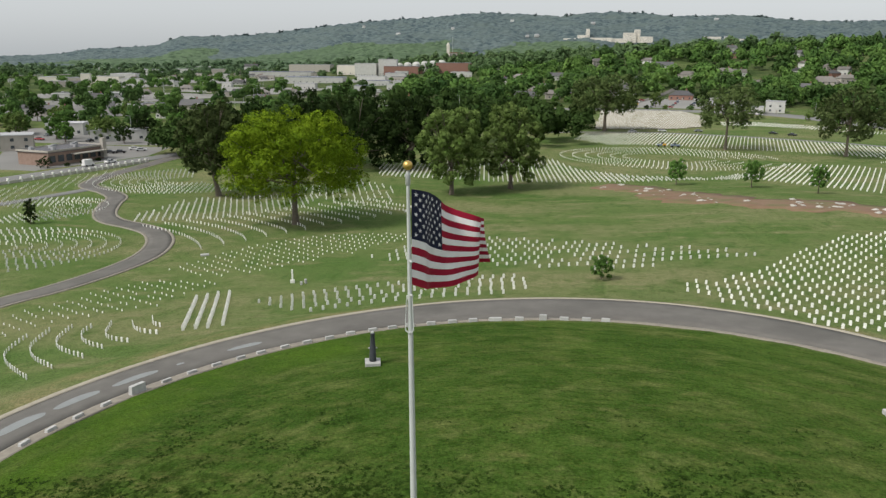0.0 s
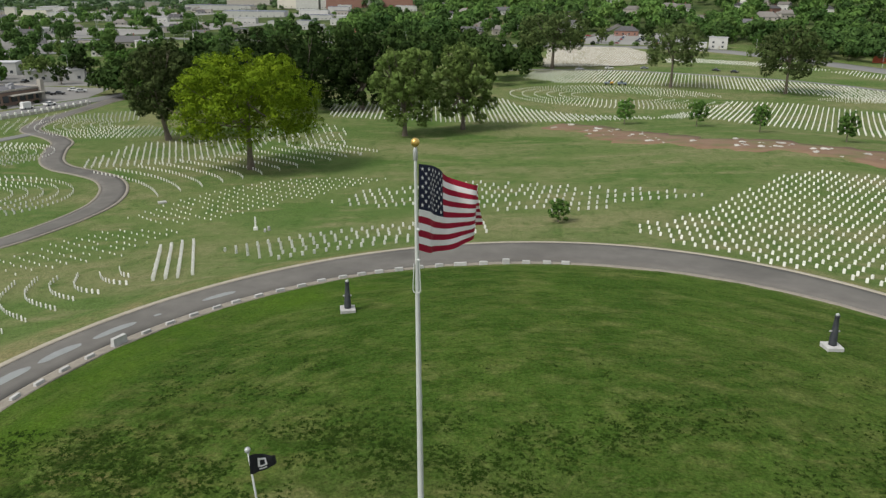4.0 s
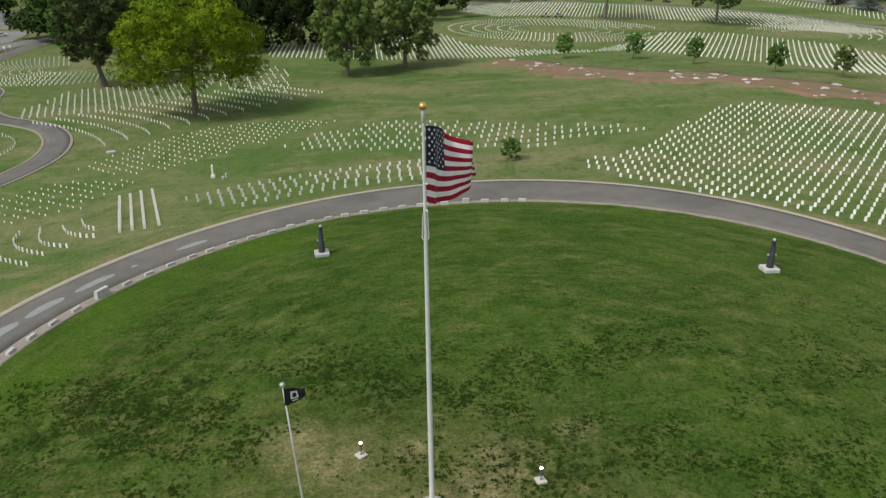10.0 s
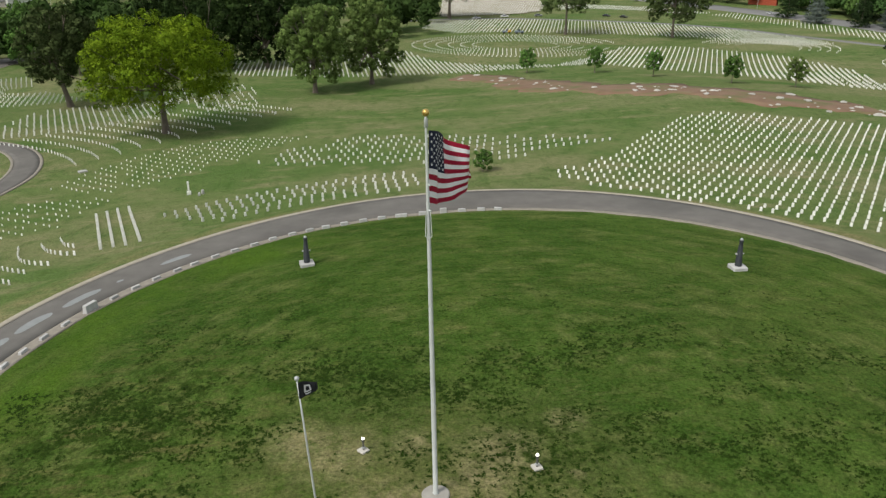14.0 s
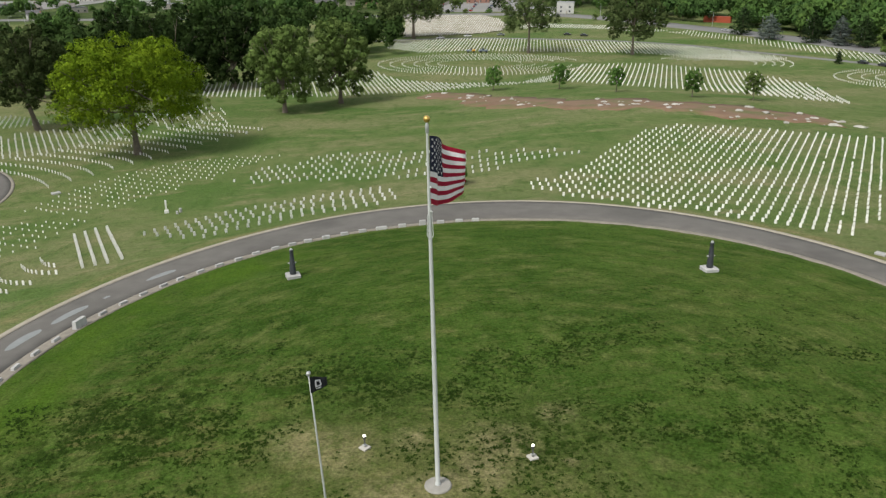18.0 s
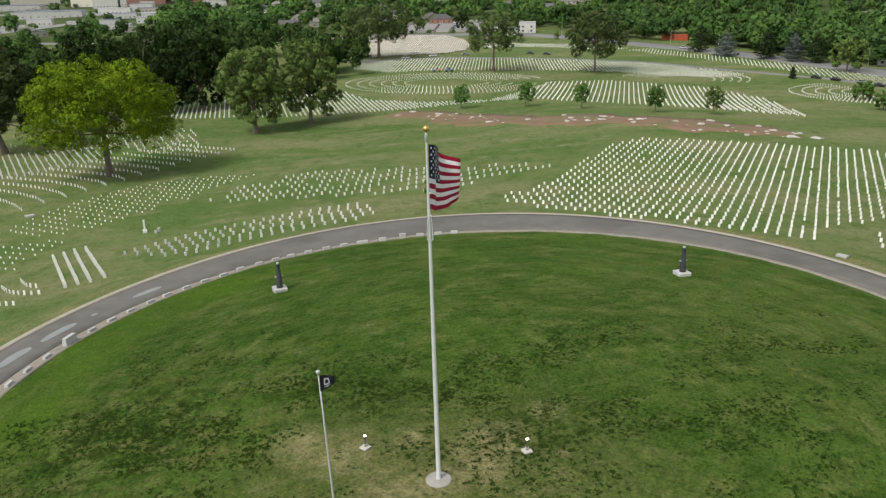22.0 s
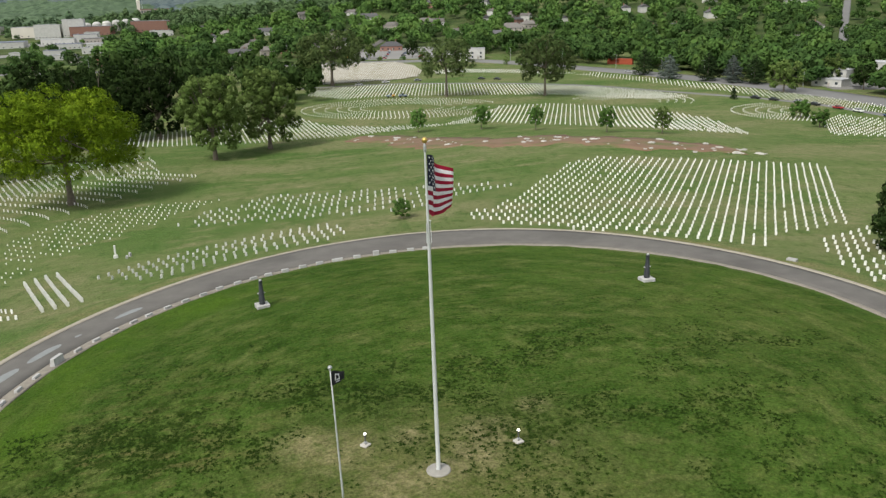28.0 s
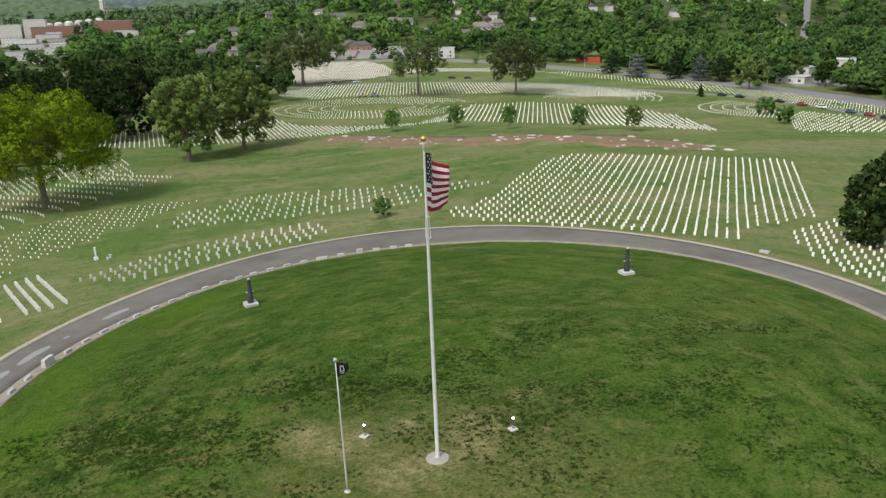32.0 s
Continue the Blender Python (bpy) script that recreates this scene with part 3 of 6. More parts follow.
def boulder(x, y, s, seed, flat=0.45):
    rnd = random.Random(seed)
    bm = bmesh.new()
    bmesh.ops.create_icosphere(bm, subdivisions=2, radius=1)
    for v in bm.verts:
        k = noise.noise(v.co * 1.3 + Vector((seed * 3.1, 0, 0)))
        v.co *= 0.8 + 0.55 * k
        v.co.x *= s * rnd.uniform(0.98, 1.02)
        v.co.y *= s * 0.7
        v.co.z = max(v.co.z * s * flat, -0.2 * s)
    ob = part("limestone_rock", bm, ROCK)
    ob.location = (x, y, ground_z(x, y) + 0.12)
    ob.rotation_euler = (0, 0, rnd.uniform(0, 6))
    return tagged(ob, "broken grey-white limestone rock on bare clay", "rock", "rocks on the clay bank")


rnd = random.Random(11)
for k in range(70):
    t = rnd.random() ** 0.8
    i = min(int(t * (len(cl) - 1)), len(cl) - 1)
    x, y = cl[i]
    big = rnd.random() ** 2.2
    boulder(x + rnd.gauss(0, 4), y + rnd.gauss(0, CLAY_HALF * 0.45) - 2.0, 0.4 + 1.35 * big, k, 0.28)

# ---- poles, flags and monuments ----
WHITE_PAINT = material("white_paint", (0.52, 0.545, 0.535), 0.4, (0.43, 0.45, 0.445), 1.0, spec=0.5)
STEEL = material("galvanised_steel", (0.46, 0.48, 0.48), 0.45, (0.38, 0.40, 0.40), 2.0, metal=0.4)
GOLD = material("gilded_metal", (0.72, 0.50, 0.16), 0.35, (0.60, 0.40, 0.12), 3.0, metal=0.85)
IRON = material("black_iron", (0.016, 0.019, 0.024), 0.5, (0.035, 0.040, 0.045), 2.5, spec=0.5)
CLOTH_RED = material("flag_red", (0.31, 0.006, 0.032), 0.8, (0.25, 0.005, 0.026), 2.0)
CLOTH_WHITE = material("flag_white", (0.80, 0.79, 0.81), 0.8, (0.68, 0.67, 0.69), 2.0)
CLOTH_BLUE = material("flag_blue", (0.013, 0.016, 0.046), 0.8, (0.010, 0.012, 0.034), 2.0)
CLOTH_BLACK = material("flag_black", (0.012, 0.013, 0.017), 0.8, (0.020, 0.021, 0.026), 2.0)

KERB_PALE = material("weathered_concrete", (0.33, 0.32, 0.29), 0.9, (0.25, 0.24, 0.215), 1.5, 0.01, 15)
pole = thing("flagpole", 0, 0, None, 0, "tall tapered white flagpole with gilded ball on a concrete disc", "flagpole")
part("base_disc", lathe(bmesh.new(), [(0.86, -0.2), (0.88, 0.06), (0.82, 0.12), (0.2, 0.15)], 32), KERB_PALE, pole, "round concrete base disc")
part("shaft", lathe(bmesh.new(), [(0.19, 0.1), (0.19, 0.2), (0.15, 0.28), (0.145, 8), (0.11, 16), (0.065, 22.9), (0.06, 23.3)], 20), WHITE_PAINT, pole, smooth=True)
part("collar", lathe(bmesh.new(), [(0.07, 23.0), (0.10, 23.05), (0.10, 23.4), (0.08, 23.5), (0.04, 23.6)], 16), STEEL, pole, smooth=True)
bm = bmesh.new()
bmesh.ops.create_uvsphere(bm, u_segments=24, v_segments=14, radius=0.19, matrix=Matrix.Translation((0, 0, 23.78)))
part("ball", bm, GOLD, pole, "gilded ball finial", True)
for z in (20.0, 18.6):
    part("halyard_clip", cone(bmesh.new(), (0.05, -0.1, z), (0.16, -0.2, z - 0.02), 0.05, 0.04, 8), WHITE_PAINT, pole)
pole.rotation_euler = POLE_LEAN
bm = bmesh.new()
for a in range(12):
    t0, t1 = math.pi * a / 12, math.pi * (a + 1) / 12
    cone(bm, (0.17 * math.cos(t0), -0.18, 17.2 - 0.17 * math.sin(t0)), (0.17 * math.cos(t1), -0.18, 17.2 - 0.17 * math.sin(t1)), 0.025, 0.025, 6)
cone(bm, (0.17, -0.18, 17.2), (0.12, -0.12, 18.6), 0.02, 0.02, 6)
cone(bm, (-0.17, -0.18, 17.2), (-0.12, -0.12, 18.4), 0.02, 0.02, 6)
part("halyard_loop", bm, WHITE_PAINT, pole)


def flag_point(u, v, hoist, fly, wind, droop, folds, phase):
    """A place on the cloth: u along the fly, v down the hoist, both 0 to 1."""
    s = u * fly
    amp = 0.115 * fly * u ** 0.7
    w = math.sin(folds * u * 2 * math.pi + phase + v * 0.9)
    w2 = math.sin(folds * 1.9 * u * 2 * math.pi + phase * 1.7 - v * 1.6)
    along = s * 0.86 - 0.03 * fly * u * math.sin(v * 3.0 + phase)
    across = amp * (w * 0.8 + w2 * 0.28)
    z = -v * hoist * (1 - 0.10 * u) - droop * u * (1 - 0.75 * v * u) * fly + 0.035 * hoist * math.sin(u * 7 + v * 2.5)
    a = radians(wind)
    return Vector((math.sin(a) * along + math.cos(a) * across, math.cos(a) * along - math.sin(a) * across, z))


def cloth(name, u0, u1, v0, v1, nu, nv, mat, parent, label="", off=0.0, **k):
    verts, faces = [], []
    for j in range(nv + 1):
        for i in range(nu + 1):
            u, v = u0 + (u1 - u0) * i / nu, v0 + (v1 - v0) * j / nv
            p = flag_point(u, v, **k)
            if off:
                du = flag_point(u + 0.01, v, **k) - p
                dv = flag_point(u, v + 0.01, **k) - p
                p = p + du.cross(dv).normalized() * off
            verts.append(p)
    for j in range(nv):
        for i in range(nu):
            a = j * (nu + 1) + i
            faces.append((a, a + 1, a + nu + 2, a + nu + 1))
    return mesh_object(name, verts, faces, mat, parent, label, True)


flag = thing("national_flag", -0.23, 0.05, ground_z(0, 0) + FLAG_TOP, 0, "red and white striped flag with starry blue canton, flying", "flag")
shape = dict(hoist=3.95, fly=6.6, wind=FLAG_WIND, droop=0.33, folds=1.7, phase=0.5)
for k in range(13):
    cloth("stripe", 0.40 if k < 7 else 0.0, 1.0, k / 13, (k + 1) / 13, 34, 3, CLOTH_WHITE if k % 2 else CLOTH_RED, flag, "white stripe" if k % 2 else "red stripe", **shape)
canton = cloth("canton", 0.0, 0.40, 0.0, 7 / 13, 18, 10, CLOTH_BLUE, flag, "dark blue canton with white stars", **shape)
for row in range(9):
    for col in range(6 if row % 2 == 0 else 5):
        cu = 0.40 * (col * 2 + (1 if row % 2 == 0 else 2)) / 12
        cv = 7 / 13 * (row + 1) / 10
        verts, faces = [], []
        for side in (1, -1):
            ring = []
            c = flag_point(cu, cv, **shape)
            du = (flag_point(cu + 0.01, cv, **shape) - c).normalized()
            dv = (flag_point(cu, cv + 0.01, **shape) - c).normalized()
            nn = du.cross(dv).normalized() * 0.02 * side
            base = len(verts)
            verts.append(c + nn)
            for q in range(10):
                r = 0.108 if q % 2 == 0 else 0.043
                t = math.pi * q / 5
                verts.append(c + nn + du * r * math.sin(t) - dv * r * math.cos(t))
            faces += [(base, base + 1 + q, base + 1 + (q + 1) % 10) for q in range(10)]
        mesh_object("star", verts, faces, CLOTH_WHITE, canton)

px, py, ptop = SMALL_POLE
small = thing("small_flagpole", *SMALL_FOOT, None, 0, "slender white flagpole with a silver ball", "flagpole")
fx, fy = SMALL_FOOT
hz = ptop - ground_z(fx, fy)
small.rotation_euler = (math.atan2(fy - py, hz), math.atan2(px - fx, hz), 0)
part("shaft", lathe(bmesh.new(), [(0.07, -0.1), (0.065, 1), (0.055, hz * 0.6), (0.04, hz - 0.1)], 14), WHITE_PAINT, small, smooth=True)
bm = bmesh.new()
bmesh.ops.create_uvsphere(bm, u_segments=16, v_segments=10, radius=0.14, matrix=Matrix.Translation((0, 0, hz)))
part("ball", bm, STEEL, small, "silver ball finial", True)
part("base_collar", lathe(bmesh.new(), [(0.22, -0.1), (0.22, 0.06), (0.09, 0.16)], 16), CONCRETE, small)
dark = thing("black_flag", px + 0.05, py, ptop - 0.35, 0, "small black flag with a pale round emblem, half furled", "flag")
shape2 = dict(hoist=1.0, fly=1.6, wind=FLAG_WIND + 8, droop=0.34, folds=1.2, phase=1.2)
field = cloth("field", 0, 1, 0, 1, 20, 8, CLOTH_BLACK, dark, **shape2)
for side in (0.012, -0.012):
    cloth("emblem", 0.34, 0.66, 0.22, 0.72, 6, 5, CLOTH_WHITE, field, "pale emblem patch", off=side, **shape2)
    cloth("emblem_centre", 0.42, 0.60, 0.32, 0.62, 4, 4, CLOTH_BLACK, field, "dark centre of the emblem", off=side * 1.8, **shape2)
    cloth("emblem_bar", 0.38, 0.62, 0.80, 0.87, 6, 1, CLOTH_WHITE, field, "pale bar below the emblem", off=side, **shape2)


def cannon(x, y, turn):
    e = thing("cannon_monument", x, y, None, turn, "black iron cannon barrel upright on a white marble base", "monument", "cannon monuments on the lawn")
    bm = bmesh.new()
    box(bm, 0, 0, 0.12, 1.55, 1.55, 0.55, 0.06)
    part("base_slab", bm, BLOCK, e, "white marble base slab")
    part("barrel", lathe(bmesh.new(), [(0.36, 0.35), (0.37, 0.55), (0.35, 0.6), (0.345, 1.2), (0.32, 1.25), (0.30, 1.9), (0.275, 1.95), (0.20, 3.0), (0.195, 3.05), (0.23, 3.12), (0.235, 3.25), (0.20, 3.32)], 28), IRON, e, smooth=True)
    bm = bmesh.new()
    bmesh.ops.create_uvsphere(bm, u_segments=16, v_segments=10, radius=0.17, matrix=Matrix.Translation((0, 0, 3.36)))
    part("muzzle_ball", bm, STEEL, e, "pale ball resting in the muzzle", True)
    for s in (-1, 1):
        part("trunnion", cone(bmesh.new(), (0.28 * s, 0, 1.75), (0.46 * s, 0, 1.75), 0.085, 0.085, 14), BLOCK, e, "pale trunnion end")
    return e


cannon(*CANNONS[0], 0.3)
cannon(*CANNONS[1], 0.15)
LAMP_GLASS = bpy.data.materials.new("lamp_glass")
LAMP_GLASS.use_nodes = True
lb_ = LAMP_GLASS.node_tree.nodes["Principled BSDF"]
lb_.inputs["Base Color"].default_value = (0.9, 0.9, 0.85, 1)
lb_.inputs["Emission Color"].default_value = (1.0, 0.97, 0.88, 1)
lb_.inputs["Emission Strength"].default_value = 3.0
LAMP_BODY = material("lamp_bronze", (0.10, 0.10, 0.095), 0.5, (0.14, 0.14, 0.13), 3.0, metal=0.3)


def floodlight(x, y, turn):
    e = thing("floodlight", x, y, None, turn, "small lit floodlight on a square concrete pad", "lamp", "floodlights below the flag")
    bm = bmesh.new()
    box(bm, 0, 0, 0.04, 0.62, 0.62, 0.16, 0.02)
    part("pad", bm, CONCRETE, e, "square concrete pad")
    part("post", cone(bmesh.new(), (0, 0, 0.1), (0, 0, 0.72), 0.06, 0.055, 12), LAMP_BODY, e)
    bm = bmesh.new()
    box(bm, 0, 0, 0.28, 0.2, 0.2, 0.12, 0.015)
    part("junction_box", bm, STEEL, e)
    part("housing", lathe(bmesh.new(), [(0.06, 0.68), (0.11, 0.78), (0.13, 0.95), (0.125, 0.98)], 18), LAMP_BODY, e)
    bm = bmesh.new()
    bmesh.ops.create_uvsphere(bm, u_segments=16, v_segments=10, radius=0.115, matrix=Matrix.Translation((0, 0, 0.98)))
    part("lens", bm, LAMP_GLASS, e, "glowing lens", True)
    return e


for x, y in LAMPS:
    floodlight(x, y, math.atan2(-y, -x))

# ---- grave plots ----
def polar_rows(a0, a1, radii, gap, keep=1.0, seed=1):
    """Stones in arcs round the ring road, facing it: (x, y, turn)."""
    rnd = random.Random(seed)
    out = []
    for r in radii:
        n = int(radians(abs(a1 - a0)) * r / gap)
        for k in range(n + 1):
            a = radians(a0 + (a1 - a0) * k / n)
            if rnd.random() < keep:
                out.append((RC[0] + math.cos(a) * r, RC[1] + math.sin(a) * r, math.degrees(a) - 90))
    return out


single = mesh_object("headstone", STONE_V, STONE_F, MARBLE)
tagged(single, "upright white marble headstone with rounded top on grass", "headstone", "headstones beside the ring road")
HEAD_MESH = single.data
bpy.data.objects.remove(single)
rnd = random.Random(21)


def headstone(x, y, turn):
    ob = new("headstone", HEAD_MESH)
    ob.location = (x, y, ground_z(x, y))
    ob.rotation_euler = (rnd.uniform(-0.03, 0.03), rnd.uniform(-0.02, 0.02), radians(turn) + rnd.uniform(-0.05, 0.05))
    ob.scale = (1, 1, rnd.uniform(0.92, 1.08))
    return tagged(ob, "upright white marble headstone with rounded top on grass", "headstone", "headstones beside the ring road")


plot_b = []
for row, r in enumerate((61.6, 64.6, 67.6, 70.6, 73.4)):
    a0, a1 = (127, 100) if row < 1 else (128 + row * 0.6, 98.5 + (row > 3) * 1)
    plot_b += polar_rows(a0, a1, [r], 1.62, 0.97, row)
for x, y, turn in plot_b:
    headstone(x, y, turn)

PLOT_A = [(18.2, 85), (26, 73.5), (33.4, 66.8), (41.4, 62.4), (47.5, 56), (51.6, 53), (56, 49.6), (62.5, 58), (82.4, 65.9), (98.2, 91.2), (112.4, 117), (83, 124.4), (60.9, 130.7), (52.8, 126.2), (43, 112.7), (33.4, 97.3)]
near_a, far_a = [], []
for x, y in lattice(PLOT_A, (56, 49.6), 1.58, 31.8, 2.95, 0.05, 0.985, 2):
    (near_a if math.hypot(x - RC[0], y - RC[1]) < 66 else far_a).append((x, y))
for x, y in near_a[:170]:
    headstone(x, y, -33)
joined_stones("headstones", far_a + near_a[170:], -33, MARBLE, "straight rows of white marble headstones on grass", 0.92)

PLOT_M = [(67.3, 54.7), (72, 57.5), (82.2, 62.7), (84.9, 59.9), (81.7, 47.1), (61.6, 24.5), (59.9, 28), (59.8, 33.9), (63.5, 45.7)]
for x, y in lattice(PLOT_M, (62, 30), 1.6, 60, 3.0, 0.05, 0.97, 4):
    headstone(x, y, -60)

PLOT_C = [(-34.9, 108), (-30.9, 118.6), (-26.2, 122.5), (-14.6, 128.7), (-2.2, 123.6), (15.4, 117.2), (31.8, 110.8), (35.9, 106.6), (25.9, 103.8), (16.5, 98.2), (8, 95.8), (-2.3, 97.6), (-12.8, 100), (-23.7, 103)]
joined_stones("headstones", lattice(PLOT_C, (-23.7, 103.4), 1.62, -17, 4.0, 0.12, 0.9, 5), 17, MARBLE, "rows of white marble headstones across the lawn")
PLOT_D = [(-70, 98), (-65.9, 110.7), (-62.8, 118), (-58.3, 123.8), (-53.3, 131), (-47, 133.4), (-41.6, 135.4), (-35.7, 135), (-27.6, 132.7), (-29.4, 129.7), (-33, 124.7), (-37, 121.5), (-38.5, 113), (-43.4, 113), (-43.5, 105.4), (-47.4, 99.7), (-51.4, 94.8), (-57, 93), (-63.4, 94.5)]
joined_stones("small_headstones", lattice(PLOT_D, (-50, 105), 1.8, 38, 2.2, 0.16, 0.94, 6), -30, MARBLE, "scattered low white grave markers in grass", 0.64, 6, 0.82)
PLOT_E = [(-79, 68), (-76.5, 73), (-73.8, 81), (-70, 88.8), (-61.3, 89.7), (-53.3, 89.5), (-56.4, 80.9), (-56, 73.7), (-60, 69.7), (-65, 67.3), (-69.5, 62.3), (-70.6, 57)]
joined_stones("small_headstones", lattice(PLOT_E, (-60, 75), 1.8, 32, 2.2, 0.16, 0.94, 7), -25, MARBLE, "scattered low white grave markers in grass", 0.64, 7, 0.82)

rows_f = []
for (ax, ay), (bx, by) in (((-52.5, 77.0), (-44.1, 57.9)), ((-51.2, 78.0), (-42.6, 58.4)), ((-49.9, 79.0), (-41.0, 58.6)), ((-48.4, 79.8), (-39.5, 59.8))):
    n = int(math.hypot(bx - ax, by - ay) / 0.85)
    rows_f += [(ax + (bx - ax) * k / n, ay + (by - ay) * k / n) for k in range(n + 1)]
joined_stones("headstones", rows_f, 23, MARBLE, "four tight rows of white marble headstones", 1.1)

rows_g = []
for pts in ([(-52.7, 65.0), (-50.6, 61.8), (-48.6, 60.3)], [(-54.2, 62.5), (-52.4, 60.0), (-49.7, 57.7), (-46.6, 56.4)], [(-57.5, 62.6), (-55.0, 57.6), (-52.1, 54.6), (-48.1, 52.7)], [(-59.8, 61.4), (-58.8, 58.0), (-55.3, 53.7), (-49.8, 50.0)], [(-63.0, 61.7), (-60.6, 55.6), (-56.9, 51.0), (-50.4, 46.6)], [(-65.2, 60.0), (-62.6, 53.3), (-57.7, 47.4), (-51.0, 42.4)], [(-66.7, 57.5), (-64.1, 50.7), (-59.8, 45.5), (-51.7, 39.0)]):
    line = smooth_line(pts, 40)
    went = 9.0
    for a, b in zip(line, line[1:]):
        went += math.hypot(b[0] - a[0], b[1] - a[1])
        if went > 1.15:
            rows_g.append((*b, math.degrees(math.atan2(b[1] - a[1], b[0] - a[0]))))
            went = 0
joined_stones("headstones", rows_g, 0, MARBLE, "nested curved rows of white headstones", 0.95)


def arc_plot(cx, cy, rx, ry, n, first, gap, a0, a1, turn=0.0):
    """Nested oval rows about a centre."""
    out = []
    for k in range(n):
        f = first + (1 - first) * (k + 1) / n
        steps = max(8, int(math.pi * (rx + ry) * f * abs(a1 - a0) / 360 / gap))
        for i in range(steps + 1):
            a = radians(a0 + (a1 - a0) * i / steps)
            u, v = math.cos(a) * rx * f, math.sin(a) * ry * f
            c, s = math.cos(radians(turn)), math.sin(radians(turn))
            out.append((cx + u * c - v * s, cy + u * s + v * c, math.degrees(a) - 90 + turn))
    return out


joined_stones("headstones", arc_plot(-118, 108, 28, 21, 8, 0.15, 1.5, -100, 150, 12), 0, MARBLE, "oval rows of small white headstones", 0.9)
joined_stones("headstones", arc_plot(-139, 150, 19, 17, 7, 0.2, 1.5, -120, 120, 40), 0, MARBLE, "curved rows of small white headstones", 0.9)
joined_stones("headstones", arc_plot(-124, 207, 30, 26, 9, 0.2, 1.4, 95, 300, 20), 0, MARBLE, "curved rows of small white headstones", 0.9)
PLOT_I4 = [(-158, 152), (-170, 162), (-169, 185), (-165, 202), (-160, 226), (-156, 214), (-152, 190), (-154, 172)]
joined_stones("headstones", lattice(PLOT_I4, (-170, 190), 1.7, 65, 2.4, 0.1, 0.95, 8), -65, MARBLE, "rows of white headstones beside the west street", 0.9)

# rows under the yellow-green oak
PLOT_H1 = [(-103.5, 139.5), (-107.4, 149.5), (-106.5, 172.2), (-89.9, 182.7), (-72, 190), (-70, 166), (-82.7, 150), (-93.6, 145)]
joined_stones("headstones", lattice(PLOT_H1, (-95, 150), 1.6, -25, 2.3, 0.08, 0.97, 9), 25, MARBLE, "rows of white headstones under an oak")
rows_h = []
for j in range(13):
    k = j * 0.62
    line = smooth_line([(-98 + k * 5.5, 136 + k * 6.5), (-86 + k * 5.3, 130 + k * 6.2), (-77 + k * 5.2, 122 + k * 6.6), (-71.5 + k * 4.4, 114.5 + k * 7.5)], 40)
    went = 9.0
    for a, b in zip(line, line[1:]):
        went += math.hypot(b[0] - a[0], b[1] - a[1])
        if went > 1.3:
            rows_h.append((*b, math.degrees(math.atan2(b[1] - a[1], b[0] - a[0]))))
            went = 0
joined_stones("headstones", rows_h, 0, MARBLE, "curving rows of white headstones below an oak")
PLOT_H3 = [(-83, 198), (-69, 221), (-55, 207), (-47, 172), (-60, 170), (-72, 185)]
joined_stones("headstones", lattice(PLOT_H3, (-65, 190), 2.0, -20, 3.2, 0.15, 0.8, 10), 20, MARBLE, "scattered rows of white headstones")

# plots beyond the clay bank and behind the oaks
PLOT_J = [(-67, 232), (-75, 262), (-53, 275), (-10, 290), (0, 262), (20, 250), (45, 248), (69, 280), (60, 250), (30, 240), (10.9, 232), (-26, 228)]
joined_stones("headstones", lattice(PLOT_J, (-30, 230), 1.6, -8, 2.0, 0.06, 0.98, 11), 8, MARBLE, "long rows of white headstones behind the oaks")
rows_j = arc_plot(36, 308, 45, 35, 6, 0.3, 1.6, 20, 350, -8)
joined_stones("headstones", [p for p in rows_j if p[1] > 258], 0, MARBLE, "broad oval rows of white headstones", 0.95)
PLOT_J2 = [(-6, 376), (0, 408), (37, 417), (63, 411), (92, 399), (121, 384), (146, 362), (165, 331), (175, 306), (162, 300), (139, 306), (121, 331), (103, 340), (64, 352), (30, 357), (12, 352)]
joined_stones("headstones", lattice(PLOT_J2, (60, 380), 1.7, 10, 2.6, 0.06, 0.97, 12), -10, MARBLE, "slanting rows of white headstones by the lane")
PLOT_K = [(72.5, 286), (79.4, 299), (105.6, 297.5), (138, 267), (145, 231), (131.5, 179), (122.5, 184), (109, 196), (88, 220), (72.8, 236), (60.3, 250)]
joined_stones("headstones", lattice(PLOT_K, (100, 240), 1.85, 19, 2.6, 0.05, 0.98, 13), -19, MARBLE, "straight rows of white headstones beyond a clay bank")
joined_stones("headstones", arc_plot(140, 296, 30, 26, 5, 0.35, 1.5, -60, 120, 20), 0, MARBLE, "curved rows of white headstones", 0.95)
joined_stones("headstones", arc_plot(196, 238, 34, 30, 5, 0.3, 1.4, 115, 250, -15), 0, MARBLE, "curved rows of white headstones", 0.95)
PLOT_N = [(158, 176), (170, 200), (186, 220), (196, 226), (203, 211), (206, 190), (200, 165), (186, 168), (170, 172)]
joined_stones("headstones", lattice(PLOT_N, (170, 180), 2.0, 50, 3.2, 0.08, 0.95, 14), -50, MARBLE, "rows of white headstones")
PLOT_L = [(160, 432), (181, 379), (200, 312), (210, 246), (217, 205), (232, 205), (229, 270), (211, 345), (176, 438)]
joined_stones("headstones", lattice(PLOT_L, (200, 320), 2.4, 62, 3.0, 0.06, 0.98, 15), -75, MARBLE, "rows of white headstones beside the street")
PALE_SOIL = material("pale_soil", (0.36, 0.335, 0.275), 0.95, (0.29, 0.27, 0.215), 0.4, 0.02, 6, stain=(0.20, 0.195, 0.12), stain_scale=0.08)


